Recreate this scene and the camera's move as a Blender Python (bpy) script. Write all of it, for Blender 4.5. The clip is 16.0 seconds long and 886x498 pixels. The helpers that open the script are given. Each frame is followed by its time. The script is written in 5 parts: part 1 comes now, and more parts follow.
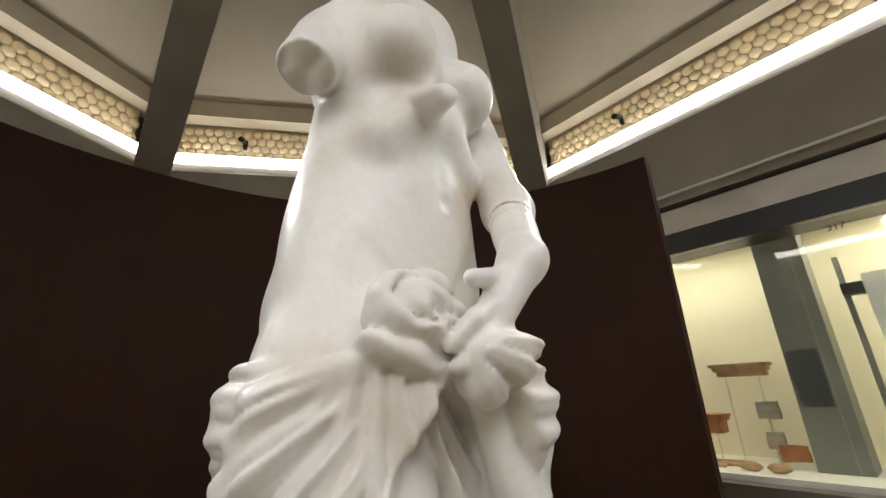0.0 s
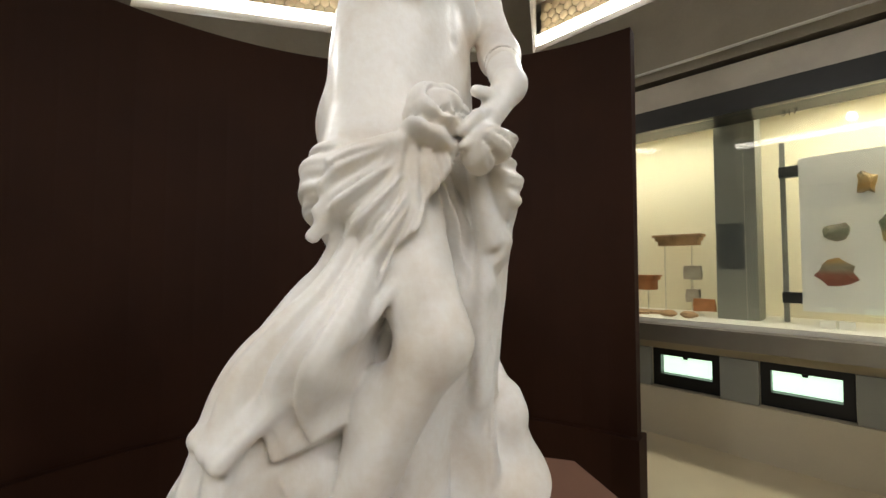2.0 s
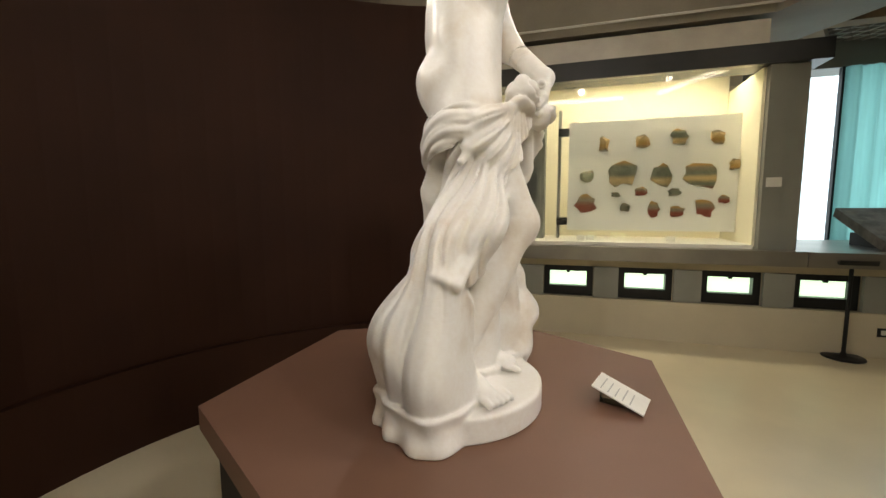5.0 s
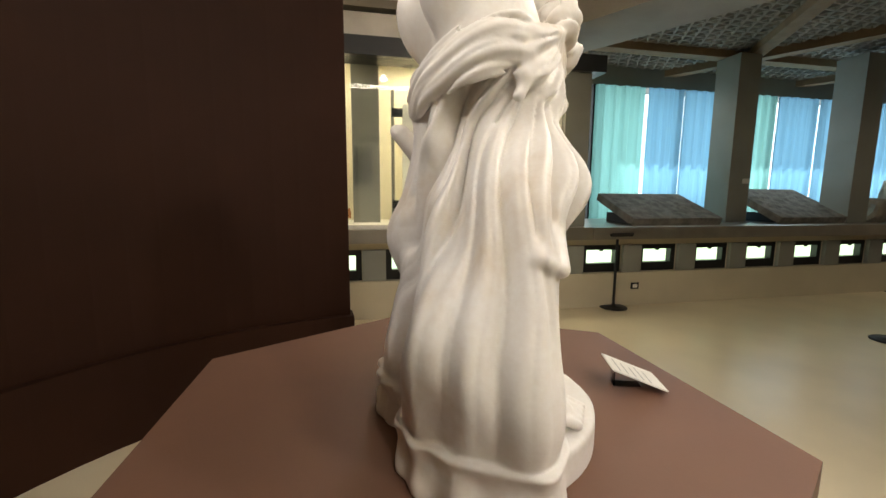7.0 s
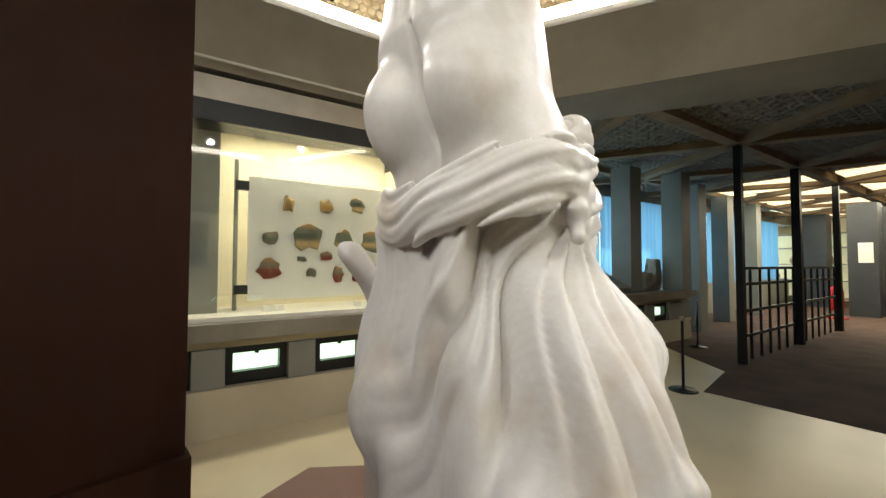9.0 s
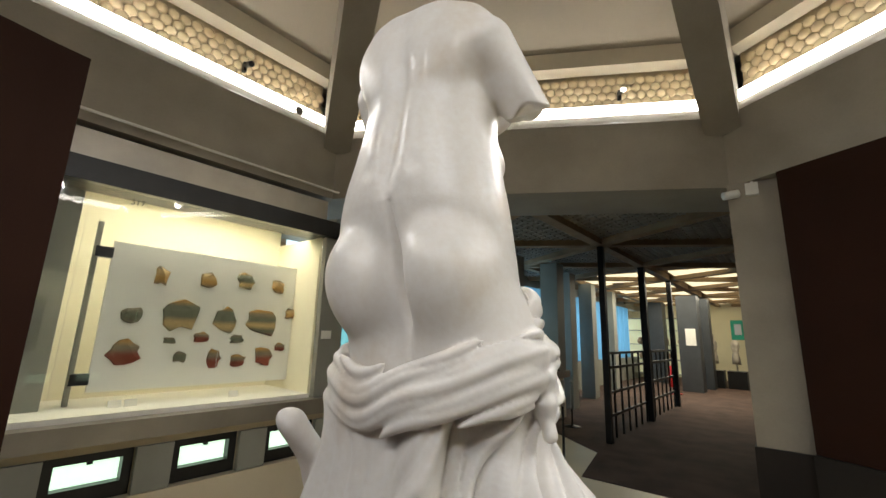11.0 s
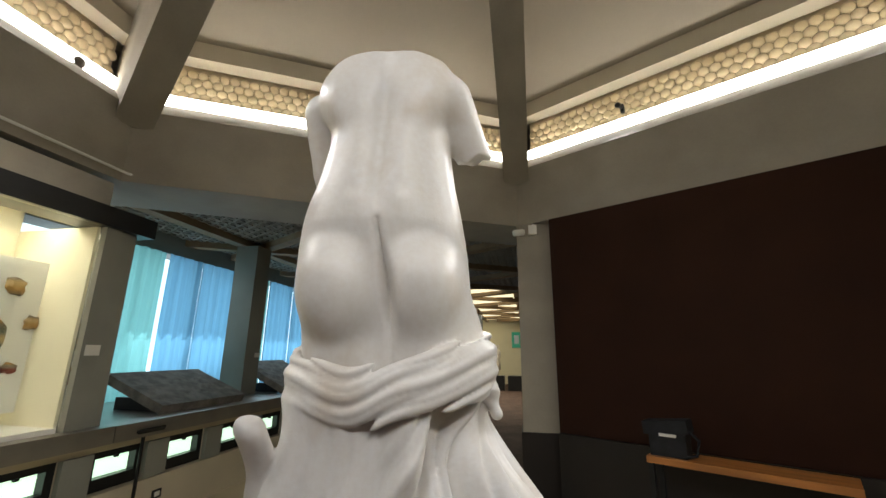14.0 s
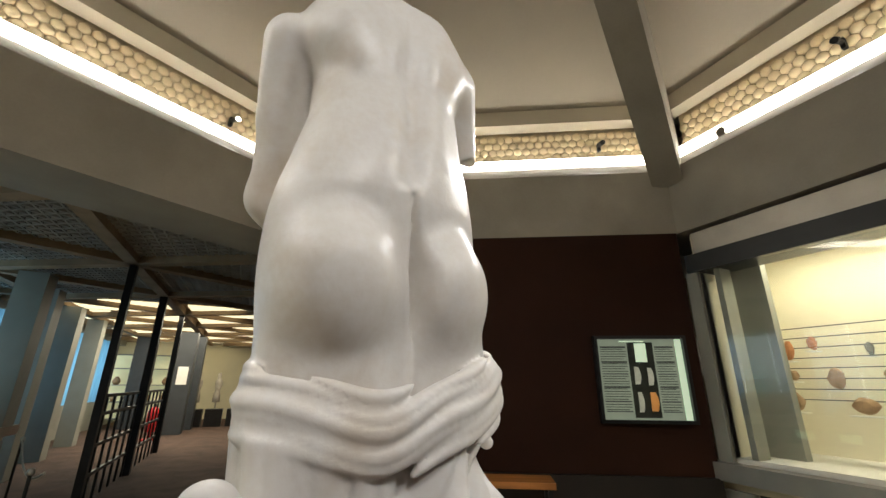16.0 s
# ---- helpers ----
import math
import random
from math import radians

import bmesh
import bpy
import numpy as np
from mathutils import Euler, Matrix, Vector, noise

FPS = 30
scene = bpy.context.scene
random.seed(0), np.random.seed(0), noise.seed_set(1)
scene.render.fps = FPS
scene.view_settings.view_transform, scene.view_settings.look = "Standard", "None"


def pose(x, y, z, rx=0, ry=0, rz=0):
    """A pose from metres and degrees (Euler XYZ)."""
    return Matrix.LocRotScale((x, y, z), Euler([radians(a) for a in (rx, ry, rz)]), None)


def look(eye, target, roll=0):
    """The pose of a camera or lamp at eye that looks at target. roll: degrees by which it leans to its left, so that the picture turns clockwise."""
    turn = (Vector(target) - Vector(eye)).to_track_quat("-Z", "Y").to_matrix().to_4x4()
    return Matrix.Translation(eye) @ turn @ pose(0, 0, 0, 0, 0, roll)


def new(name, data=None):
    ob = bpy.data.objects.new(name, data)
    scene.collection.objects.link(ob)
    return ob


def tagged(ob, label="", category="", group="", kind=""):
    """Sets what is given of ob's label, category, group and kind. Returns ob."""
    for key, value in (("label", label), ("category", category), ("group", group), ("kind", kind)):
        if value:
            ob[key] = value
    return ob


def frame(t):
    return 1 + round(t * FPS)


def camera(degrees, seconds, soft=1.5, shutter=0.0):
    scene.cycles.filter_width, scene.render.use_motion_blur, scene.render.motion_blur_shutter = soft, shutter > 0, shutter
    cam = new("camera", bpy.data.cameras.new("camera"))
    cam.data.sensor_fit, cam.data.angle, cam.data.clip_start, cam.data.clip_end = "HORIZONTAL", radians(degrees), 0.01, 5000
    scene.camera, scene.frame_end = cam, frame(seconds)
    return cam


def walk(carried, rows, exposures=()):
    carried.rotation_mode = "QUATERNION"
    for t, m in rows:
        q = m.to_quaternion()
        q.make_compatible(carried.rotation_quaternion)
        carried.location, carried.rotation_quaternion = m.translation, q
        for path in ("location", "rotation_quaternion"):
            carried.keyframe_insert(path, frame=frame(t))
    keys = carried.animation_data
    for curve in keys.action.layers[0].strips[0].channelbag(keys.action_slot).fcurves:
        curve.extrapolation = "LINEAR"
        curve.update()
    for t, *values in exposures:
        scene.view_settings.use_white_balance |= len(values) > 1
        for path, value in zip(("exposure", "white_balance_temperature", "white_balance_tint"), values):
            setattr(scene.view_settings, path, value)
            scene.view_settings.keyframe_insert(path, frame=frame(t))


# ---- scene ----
cam = camera(94.5, 16.0)
PATH = [
    (0, (0.662, -0.228, 1.898), (-0.77, 0.999, 2.564), -2.1),
    (0.5, (0.653, -0.237, 1.851), (-0.808, 1.023, 2.379), -1.5),
    (1, (0.649, -0.255, 1.8), (-0.825, 1.042, 2.178), -0.9),
    (1.5, (0.698, -0.311, 1.756), (-0.769, 1.027, 1.992), -0.3),
    (2, (0.807, -0.444, 1.71), (-0.63, 0.945, 1.795), 0.1),
    (2.5, (0.845, -0.566, 1.685), (-0.52, 0.896, 1.668), 0.0),
    (3, (0.808, -0.721, 1.654), (-0.442, 0.838, 1.559), -0.0),
    (3.2, (0.796, -0.795, 1.649), (-0.412, 0.795, 1.537), -0.3),
    (5.3, (0.323, -1.312, 1.625), (-0.141, 0.62, 1.401), -0.1),
    (5.5, (0.253, -1.286, 1.611), (-0.126, 0.664, 1.374), -0.1),
    (6, (0.1, -1.153, 1.582), (-0.025, 0.827, 1.33), -0.5),
    (6.5, (-0.053, -1.043, 1.568), (0.089, 0.934, 1.295), 0.0),
    (7, (-0.23, -0.945, 1.558), (0.177, 0.995, 1.293), 0.4),
    (7.5, (-0.34, -0.865, 1.554), (0.265, 1.028, 1.332), 0.0),
    (8, (-0.414, -0.735, 1.581), (0.404, 1.085, 1.443), -0.0),
    (8.5, (-0.428, -0.602, 1.643), (0.555, 1.14, 1.603), -0.1),
    (9, (-0.451, -0.52, 1.721), (0.685, 1.124, 1.793), 0.1),
    (9.5, (-0.519, -0.449, 1.825), (0.746, 1.091, 1.989), 0.3),
    (11.8, (-0.654, -0.427, 1.931), (0.919, 0.709, 2.416), 1.7),
    (12, (-0.7, -0.456, 1.923), (0.894, 0.648, 2.41), 1.6),
    (12.5, (-0.796, -0.49, 1.915), (0.874, 0.504, 2.385), 1.5),
    (13, (-0.837, -0.448, 1.912), (0.922, 0.385, 2.372), 1.1),
    (13.5, (-0.854, -0.306, 1.907), (0.989, 0.316, 2.372), 0.7),
    (14, (-0.861, -0.174, 1.896), (1.039, 0.221, 2.384), 0.6),
    (14.5, (-0.789, -0.052, 1.887), (1.135, 0.059, 2.423), 0.6),
    (15, (-0.729, 0.068, 1.889), (1.177, -0.109, 2.467), 0.7),
    (15.5, (-0.671, 0.213, 1.891), (1.166, -0.295, 2.496), 0.5),
    (16, (-0.664, 0.35, 1.874), (1.065, -0.435, 2.499), 0.4),
]
walk(cam, [(t, look(eye, target, roll)) for t, eye, target, roll in PATH], [(0, -0.1, 5950, 10), (3, 0.0, 6250, 10), (6, 0.2, 6800, 11), (7, 0.35, 6850, 12), (9, 0.2, 6250, 9), (9.5, 0.1, 6200, 10), (13, -0.1, 6000, 10), (15.5, 0.1, 6200, 10), (16, 0.02, 6200, 10)])

# ---- world and lights ----
world = bpy.data.worlds.new("sky")
scene.world = world
world.use_nodes = True
sky = world.node_tree.nodes.new("ShaderNodeTexSky")
sky.sky_type = "NISHITA"
sky.sun_disc = False
sky.sun_elevation, sky.sun_rotation = radians(40), radians(200)
world.node_tree.nodes["Background"].inputs[1].default_value = 0.08
world.node_tree.links.new(sky.outputs[0], world.node_tree.nodes["Background"].inputs[0])


def lamp(name, kind, m, power, colour=(1, 1, 1), size=0.1, size_y=None, angle=None, blend=0.5):
    data = bpy.data.lights.new(name, kind)
    data.energy, data.color = power, colour
    if kind == "AREA":
        data.size = size
        if size_y:
            data.shape, data.size_y = "RECTANGLE", size_y
    else:
        data.shadow_soft_size = size
    if angle:
        data.spot_size, data.spot_blend = radians(angle), blend
    ob = new(name, data)
    ob.matrix_world = m
    return ob


# ---- materials ----
def material(name, base, rough=0.6, metal=0.0, var=0.12, scale=3.0, fine=60.0, bump=0.1, dark=None, emit=None, strength=0.0,
             stretch=(1, 1, 1), spec=0.5, trans=0.0, ior=1.45, coat=0.0, span=(0.35, 0.65)):
    """A principled surface with colour variation at two scales, and fine relief."""
    m = bpy.data.materials.new(name)
    m.use_nodes = True
    n, l = m.node_tree.nodes, m.node_tree.links
    p = n["Principled BSDF"]
    p.inputs["Roughness"].default_value = rough
    p.inputs["Metallic"].default_value = metal
    p.inputs["Specular IOR Level"].default_value = spec
    p.inputs["IOR"].default_value = ior
    p.inputs["Transmission Weight"].default_value = trans
    p.inputs["Coat Weight"].default_value = coat
    if var > 0:
        co = n.new("ShaderNodeTexCoord")
        mp = n.new("ShaderNodeMapping")
        mp.inputs["Scale"].default_value = stretch
        l.new(co.outputs["Object"], mp.inputs["Vector"])
        big, small = n.new("ShaderNodeTexNoise"), n.new("ShaderNodeTexNoise")
        for t, s in ((big, scale), (small, fine)):
            t.inputs["Scale"].default_value = s
            t.inputs["Detail"].default_value = 6
            l.new(mp.outputs[0], t.inputs["Vector"])
        mix = n.new("ShaderNodeMix")
        mix.data_type = "RGBA"
        lo = dark or tuple(c * (1 - 2 * var) for c in base)
        hi = tuple(min(1, c * (1 + var)) for c in base)
        mix.inputs["A"].default_value, mix.inputs["B"].default_value = (*lo, 1), (*hi, 1)
        add = n.new("ShaderNodeMath")
        add.operation = "MULTIPLY_ADD"
        l.new(small.outputs["Fac"], add.inputs[0])
        add.inputs[1].default_value = 0.35
        ramp = n.new("ShaderNodeMapRange")
        ramp.inputs["From Min"].default_value, ramp.inputs["From Max"].default_value = span
        l.new(big.outputs["Fac"], ramp.inputs["Value"])
        sc = n.new("ShaderNodeMath")
        sc.operation = "MULTIPLY"
        sc.inputs[1].default_value = 0.65
        l.new(ramp.outputs[0], sc.inputs[0])
        l.new(sc.outputs[0], add.inputs[2])
        l.new(add.outputs[0], mix.inputs["Factor"])
        l.new(mix.outputs["Result"], p.inputs["Base Color"])
        if bump > 0:
            b = n.new("ShaderNodeBump")
            b.inputs["Strength"].default_value = bump
            b.inputs["Distance"].default_value = 0.01
            l.new(small.outputs["Fac"], b.inputs["Height"])
            l.new(b.outputs[0], p.inputs["Normal"])
    else:
        p.inputs["Base Color"].default_value = (*base, 1)
    if emit:
        p.inputs["Emission Color"].default_value = (*emit, 1)
        p.inputs["Emission Strength"].default_value = strength
    return m


def glass_material(name, tint=(1, 1, 1)):
    m = bpy.data.materials.new(name)
    m.use_nodes = True
    n, l = m.node_tree.nodes, m.node_tree.links
    n.remove(n["Principled BSDF"])
    tr, gl, fr, mx = (n.new("ShaderNode" + k) for k in ("BsdfTransparent", "BsdfGlossy", "Fresnel", "MixShader"))
    tr.inputs[0].default_value = (*tint, 1)
    gl.inputs["Roughness"].default_value = 0.02
    fr.inputs[0].default_value = 1.45
    l.new(fr.outputs[0], mx.inputs[0])
    l.new(tr.outputs[0], mx.inputs[1])
    l.new(gl.outputs[0], mx.inputs[2])
    l.new(mx.outputs[0], n["Material Output"].inputs[0])
    return m


CONCRETE = material("concrete", (0.34, 0.31, 0.26), 0.75, var=0.1, scale=1.5, fine=40, bump=0.15)
CEILING = material("painted_plaster", (0.52, 0.47, 0.39), 0.8, var=0.05, scale=0.8, fine=25, bump=0.05)
CREAM = material("cream_fascia", (0.72, 0.66, 0.54), 0.7, var=0.05, scale=1.2)
BROWN = material("brown_panel", (0.029, 0.0105, 0.0052), 0.65, spec=0.15, var=0.12, scale=1.2, fine=120, bump=0.06)
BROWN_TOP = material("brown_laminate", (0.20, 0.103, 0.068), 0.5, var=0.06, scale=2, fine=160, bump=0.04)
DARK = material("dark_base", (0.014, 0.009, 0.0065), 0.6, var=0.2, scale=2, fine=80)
FLOOR = material("linoleum", (0.74, 0.64, 0.45), 0.30, var=0.06, scale=1.2, fine=90, bump=0.03)
CARPET = material("carpet", (0.085, 0.050, 0.036), 0.95, var=0.25, scale=2, fine=300, bump=0.5)
BEIGE = material("beige_wall", (0.60, 0.53, 0.39), 0.75, var=0.05, scale=1.5, fine=60)
METAL = material("brushed_steel", (0.42, 0.39, 0.34), 0.38, 0.85, var=0.08, scale=3, fine=120, bump=0.03)
BLACK = material("black_lacquer", (0.012, 0.012, 0.012), 0.35, var=0.2, scale=4)
BLACK_METAL = material("black_metal", (0.015, 0.015, 0.016), 0.45, 0.3, var=0.2, scale=5)
CASE_WALL = material("case_lining", (0.86, 0.80, 0.62), 0.7, var=0.03, scale=1.5)
BOARD = material("white_board", (0.88, 0.87, 0.83), 0.6, var=0.02, scale=2)
GREY_PAINT = material("grey_paint", (0.27, 0.27, 0.235), 0.55, var=0.06, scale=2)
GLASS = glass_material("glass", (0.97, 0.985, 0.97))
ACRYLIC = glass_material("acrylic", (0.96, 0.97, 0.97))
WHITE = material("white_plastic", (0.8, 0.8, 0.78), 0.4, var=0.03, scale=5)
CARD = material("card", (0.82, 0.80, 0.74), 0.6, var=0.04, scale=12)
INK = material("ink", (0.06, 0.06, 0.06), 0.6, var=0)
LED = material("led_diffuser", (0.9, 0.88, 0.8), 0.5, var=0, emit=(1.0, 0.91, 0.75), strength=14)
DISC = material("opal_disc", (0.90, 0.75, 0.50), 0.35, var=0.06, scale=4, fine=30, bump=0.03)
HONEY_BACK = material("honeycomb_backing", (0.80, 0.66, 0.45), 0.8, var=0.08, scale=3)
DAYLIGHT = material("daylight_pane", (0.8, 0.9, 0.8), 0.3, var=0, emit=(0.70, 1.0, 0.66), strength=1.3)
WOOD = material("orange_wood", (0.42, 0.17, 0.045), 0.4, var=0.2, scale=2, fine=30, stretch=(1, 12, 12), bump=0.05)
RED = material("red_paint", (0.5, 0.02, 0.02), 0.35, var=0.06, scale=5)
GREEN = material("green_sign", (0.02, 0.22, 0.12), 0.4, var=0, emit=(0.05, 0.5, 0.25), strength=0.15)
TERRA = material("terracotta", (0.50, 0.22, 0.09), 0.85, var=0.2, scale=9, fine=70, bump=0.35)
TERRA_PALE = material("pale_terracotta", (0.52, 0.34, 0.19), 0.85, var=0.2, scale=9, fine=70, bump=0.35)
STONE = material("pale_stone", (0.46, 0.41, 0.33), 0.85, var=0.2, scale=5, fine=45, bump=0.4)
RELIEF = material("grey_relief_stone", (0.26, 0.235, 0.20), 0.8, var=0.25, scale=7, fine=40, bump=0.6)
LEATHER = material("black_fabric", (0.012, 0.013, 0.016), 0.8, var=0.3, scale=9, fine=150, bump=0.4)
HALL_CEILING = material("hall_ceiling", (0.30, 0.21, 0.125), 0.85, var=0.15, scale=3, fine=30)
LIT_CEILING = material("lit_ceiling", (0.9, 0.8, 0.55), 0.6, var=0, emit=(1.0, 0.84, 0.5), strength=1.3)
FAR_WALL = material("far_wall", (0.70, 0.64, 0.46), 0.8, var=0.05, scale=0.8)


# ---- shapes ----
def box(bm, x0, x1, y0, y1, z0, z1, m=None):
    v = [bm.verts.new((x, y, z)) for z in (z0, z1) for x, y in ((x0, y0), (x1, y0), (x1, y1), (x0, y1))]
    if m is not None:
        for p in v:
            p.co = m @ p.co
    for f in ((3, 2, 1, 0), (4, 5, 6, 7), (0, 1, 5, 4), (1, 2, 6, 5), (2, 3, 7, 6), (3, 0, 4, 7)):
        bm.faces.new([v[i] for i in f])
    return v


def prism(bm, outline, z0, z1):
    """A solid from a plan outline, anticlockwise, between two heights."""
    lo = [bm.verts.new((x, y, z0)) for x, y in outline]
    hi = [bm.verts.new((x, y, z1)) for x, y in outline]
    bm.faces.new(lo[::-1])
    bm.faces.new(hi)
    k = len(outline)
    for i in range(k):
        bm.faces.new((lo[i], lo[(i + 1) % k], hi[(i + 1) % k], hi[i]))


def tube(bm, path, radius, sides=10, taper=None):
    """A round bar along a path of points."""
    rings = []
    for i, p in enumerate(path):
        p = Vector(p)
        a, b = Vector(path[max(0, i - 1)]), Vector(path[min(len(path) - 1, i + 1)])
        q = (b - a).to_track_quat("Z", "Y")
        r = taper[i] if taper else radius
        rings.append([bm.verts.new(p + q @ Vector((r * math.cos(s), r * math.sin(s), 0))) for s in (math.tau * k / sides for k in range(sides))])
    for a, b in zip(rings, rings[1:]):
        for k in range(sides):
            bm.faces.new((a[k], a[(k + 1) % sides], b[(k + 1) % sides], b[k]))
    bm.faces.new(rings[0][::-1])
    bm.faces.new(rings[-1])


def lathe(bm, profile, sides=24, centre=(0, 0)):
    rings = [[bm.verts.new((centre[0] + r * math.cos(s), centre[1] + r * math.sin(s), z)) for s in (math.tau * k / sides for k in range(sides))] for r, z in profile]
    for a, b in zip(rings, rings[1:]):
        for k in range(sides):
            bm.faces.new((a[k], a[(k + 1) % sides], b[(k + 1) % sides], b[k]))
    bm.faces.new(rings[0][::-1])
    bm.faces.new(rings[-1])


def bevel(bm, w, seg=2):
    edges = [e for e in bm.edges if len(e.link_faces) == 2 and e.calc_face_angle(0) > 0.5]
    bmesh.ops.bevel(bm, geom=edges, offset=w, segments=seg, affect="EDGES", clamp_overlap=True)


def mesh_of(name, bm, mat, smooth=False):
    bmesh.ops.recalc_face_normals(bm, faces=bm.faces)
    me = bpy.data.meshes.new(name)
    bm.to_mesh(me)
    bm.free()
    me.materials.append(mat)
    if smooth:
        me.shade_smooth()
    return me


def part(name, bm, mat, parent=None, label="", smooth=False):
    ob = new(name, mesh_of(name, bm, mat, smooth))
    if parent is not None:
        ob.parent = parent
    if label:
        ob["label"] = label
    return ob


def thing(name, m, label, category, group="", kind=""):
    ob = new(name)
    ob.matrix_world = m
    return tagged(ob, label, category, group, kind)


def boxes(name, spans, mat, parent=None, label="", w=0.0, smooth=False):
    bm = bmesh.new()
    for s in spans:
        box(bm, *s)
    if w:
        bevel(bm, w)
    return part(name, bm, mat, parent, label, smooth)


def structure(ob, label, category):
    return tagged(ob, label, category, kind="structure")


def wall_frame(yaw):
    """The frame of a side of the six-sided room: x to the right along it, y outwards, z up."""
    return Matrix.Rotation(radians(yaw), 4, "Z")


def ring_points(a):
    r = a / math.cos(math.pi / 6)
    return [Vector((r * math.cos(math.radians(60 * k)), r * math.sin(math.radians(60 * k)), 0)) for k in range(6)]


def text(name, words, size, mat, m, parent=None):
    cu = bpy.data.curves.new(name, "FONT")
    cu.body, cu.size, cu.extrude, cu.align_x, cu.align_y = words, size, 0.0005, "CENTER", "CENTER"
    ob = new(name, cu)
    cu.materials.append(mat)
    if parent is not None:
        ob.parent = parent
    ob.matrix_local = m
    return ob


# ---- the six-sided room ----
A, BACK = 4.05, 4.62
RING_LOW, RING_TOP = 3.58, 4.42
bm = bmesh.new()
box(bm, -14, 30, -16, 14, -0.3, 0.0)
floor = structure(part("floor", bm, FLOOR), "glossy cream linoleum floor of the gallery", "floor")
bm = bmesh.new()
prism(bm, [(5.85, -9), (26, -9), (26, 9), (11.9, 9), (8.63, 4.45), (7.05, 2.36), (5.62, 2.08)], 0.0, 0.006)
carpet = structure(part("carpet", bm, CARPET), "dark brown carpet covering the hall floor", "carpet")

# ring beam with a sloped top, one mitred piece a side
inner, slope, outer = ring_points(A), ring_points(4.5), ring_points(5.0)
bm = bmesh.new()
rows = []
for pts, z in ((outer, RING_LOW), (inner, RING_LOW), (inner, RING_TOP), (slope, 4.78), (outer, 4.78)):
    rows.append([bm.verts.new((p.x, p.y, z)) for p in pts])
for a, b in zip(rows, rows[1:] + rows[:1]):
    for k in range(6):
        bm.faces.new((a[k], a[(k + 1) % 6], b[(k + 1) % 6], b[k]))
ring = structure(part("ring_beam", bm, CONCRETE), "grey concrete ring beam round the six-sided room", "beam")

# sloped ceiling with its own thickness
bm = bmesh.new()
low = [bm.verts.new((p.x, p.y, 5.70)) for p in ring_points(4.45)]
low2 = [bm.verts.new((p.x, p.y, 5.70)) for p in ring_points(5.1)]
top = bm.verts.new((0, 0, 7.6))
top2 = bm.verts.new((0, 0, 7.9))
for k in range(6):
    bm.faces.new((low[(k + 1) % 6], low[k], top))
    bm.faces.new((low2[k], low2[(k + 1) % 6], top2))
    bm.faces.new((low[k], low[(k + 1) % 6], low2[(k + 1) % 6], low2[k]))
ceiling = structure(part("ceiling", bm, CEILING), "beige plastered ceiling rising in six sloped fields", "ceiling")

for k in range(6):
    ang = math.radians(60 * k)
    m = Matrix.Rotation(ang, 4, "Z")
    bm = bmesh.new()
    pts = [(5.4, 4.2), (4.62, 4.2), (0.0, 6.6), (0.0, 7.7), (5.4, 5.75)]
    for side in (-1, 1):
        vs = [bm.verts.new((x, 0.17 * side, z)) for x, z in pts]
        bm.faces.new(vs if side < 0 else vs[::-1])
    bm.verts.ensure_lookup_table()
    for i in range(5):
        j = (i + 1) % 5
        bm.faces.new((bm.verts[i], bm.verts[i + 5], bm.verts[j + 5], bm.verts[j]))
    beam = structure(part("roof_beam", bm, CONCRETE), "sloping concrete roof beam", "beam")
    beam.matrix_world = m

SIDES = {"north": 0, "east": -60, "south_east": -120, "south": 180, "west": 120, "north_west": 60}
cup_me = None
for side, yaw in SIDES.items():
    m = wall_frame(yaw)
    half = 4.57 / math.sqrt(3) - 0.22
    bm = bmesh.new()
    box(bm, -half - 0.1, half + 0.1, 4.40, 4.62, 5.46, 5.70)
    fascia = structure(part("trim", bm, CREAM), "cream plastered band above the lit strip", "trim")
    fascia.matrix_world = m
    led = thing("light_strip", m, "warm white light strip glowing behind the ring beam", "light strip", "light strips")
    boxes("diffuser", [(-half, half, 4.50, 4.54, 4.80, 4.93)], LED, led, "glowing warm white diffuser")
    boxes("channel", [(-half, half, 4.545, 4.60, 4.785, 4.96)], METAL, led)
    panel = thing("honeycomb_panel", m, "strip of round opal cups lit warm from below", "light panel", "honeycomb panels")
    boxes("backing", [(-half, half, 4.66, 4.70, 4.80, 5.62)], HONEY_BACK, panel)
    if cup_me is None:
        bm = bmesh.new()
        prof = [(0.066, 0.0), (0.068, 0.025), (0.062, 0.045), (0.042, 0.056), (0.012, 0.060)]
        lathe(bm, prof, 10)
        bmesh.ops.rotate(bm, verts=bm.verts, matrix=Matrix.Rotation(math.pi / 2, 3, "X"))
        cup_me = mesh_of("cup", bm, DISC, True)
    n = int(2 * half / 0.124)
    for r in range(4):
        for c in range(n - (r % 2)):
            o = new("cup", cup_me)
            o.parent = panel
            o.location = (-half + 0.062 + (c + 0.5 * (r % 2)) * 0.124 + 0.01, 4.66, 5.03 + r * 0.107)


MARBLE = material("marble", (0.84, 0.825, 0.80), 0.33, var=0.05, scale=5, fine=70, bump=0.06, dark=(0.64, 0.54, 0.42), spec=0.5, span=(0.27, 0.50))

# ---- curved screen ----
def arc(r, a0, a1, n):
    return [(r * math.cos(a), r * math.sin(a)) for a in (math.radians(a0 + (a1 - a0) * k / n) for k in range(n + 1))]


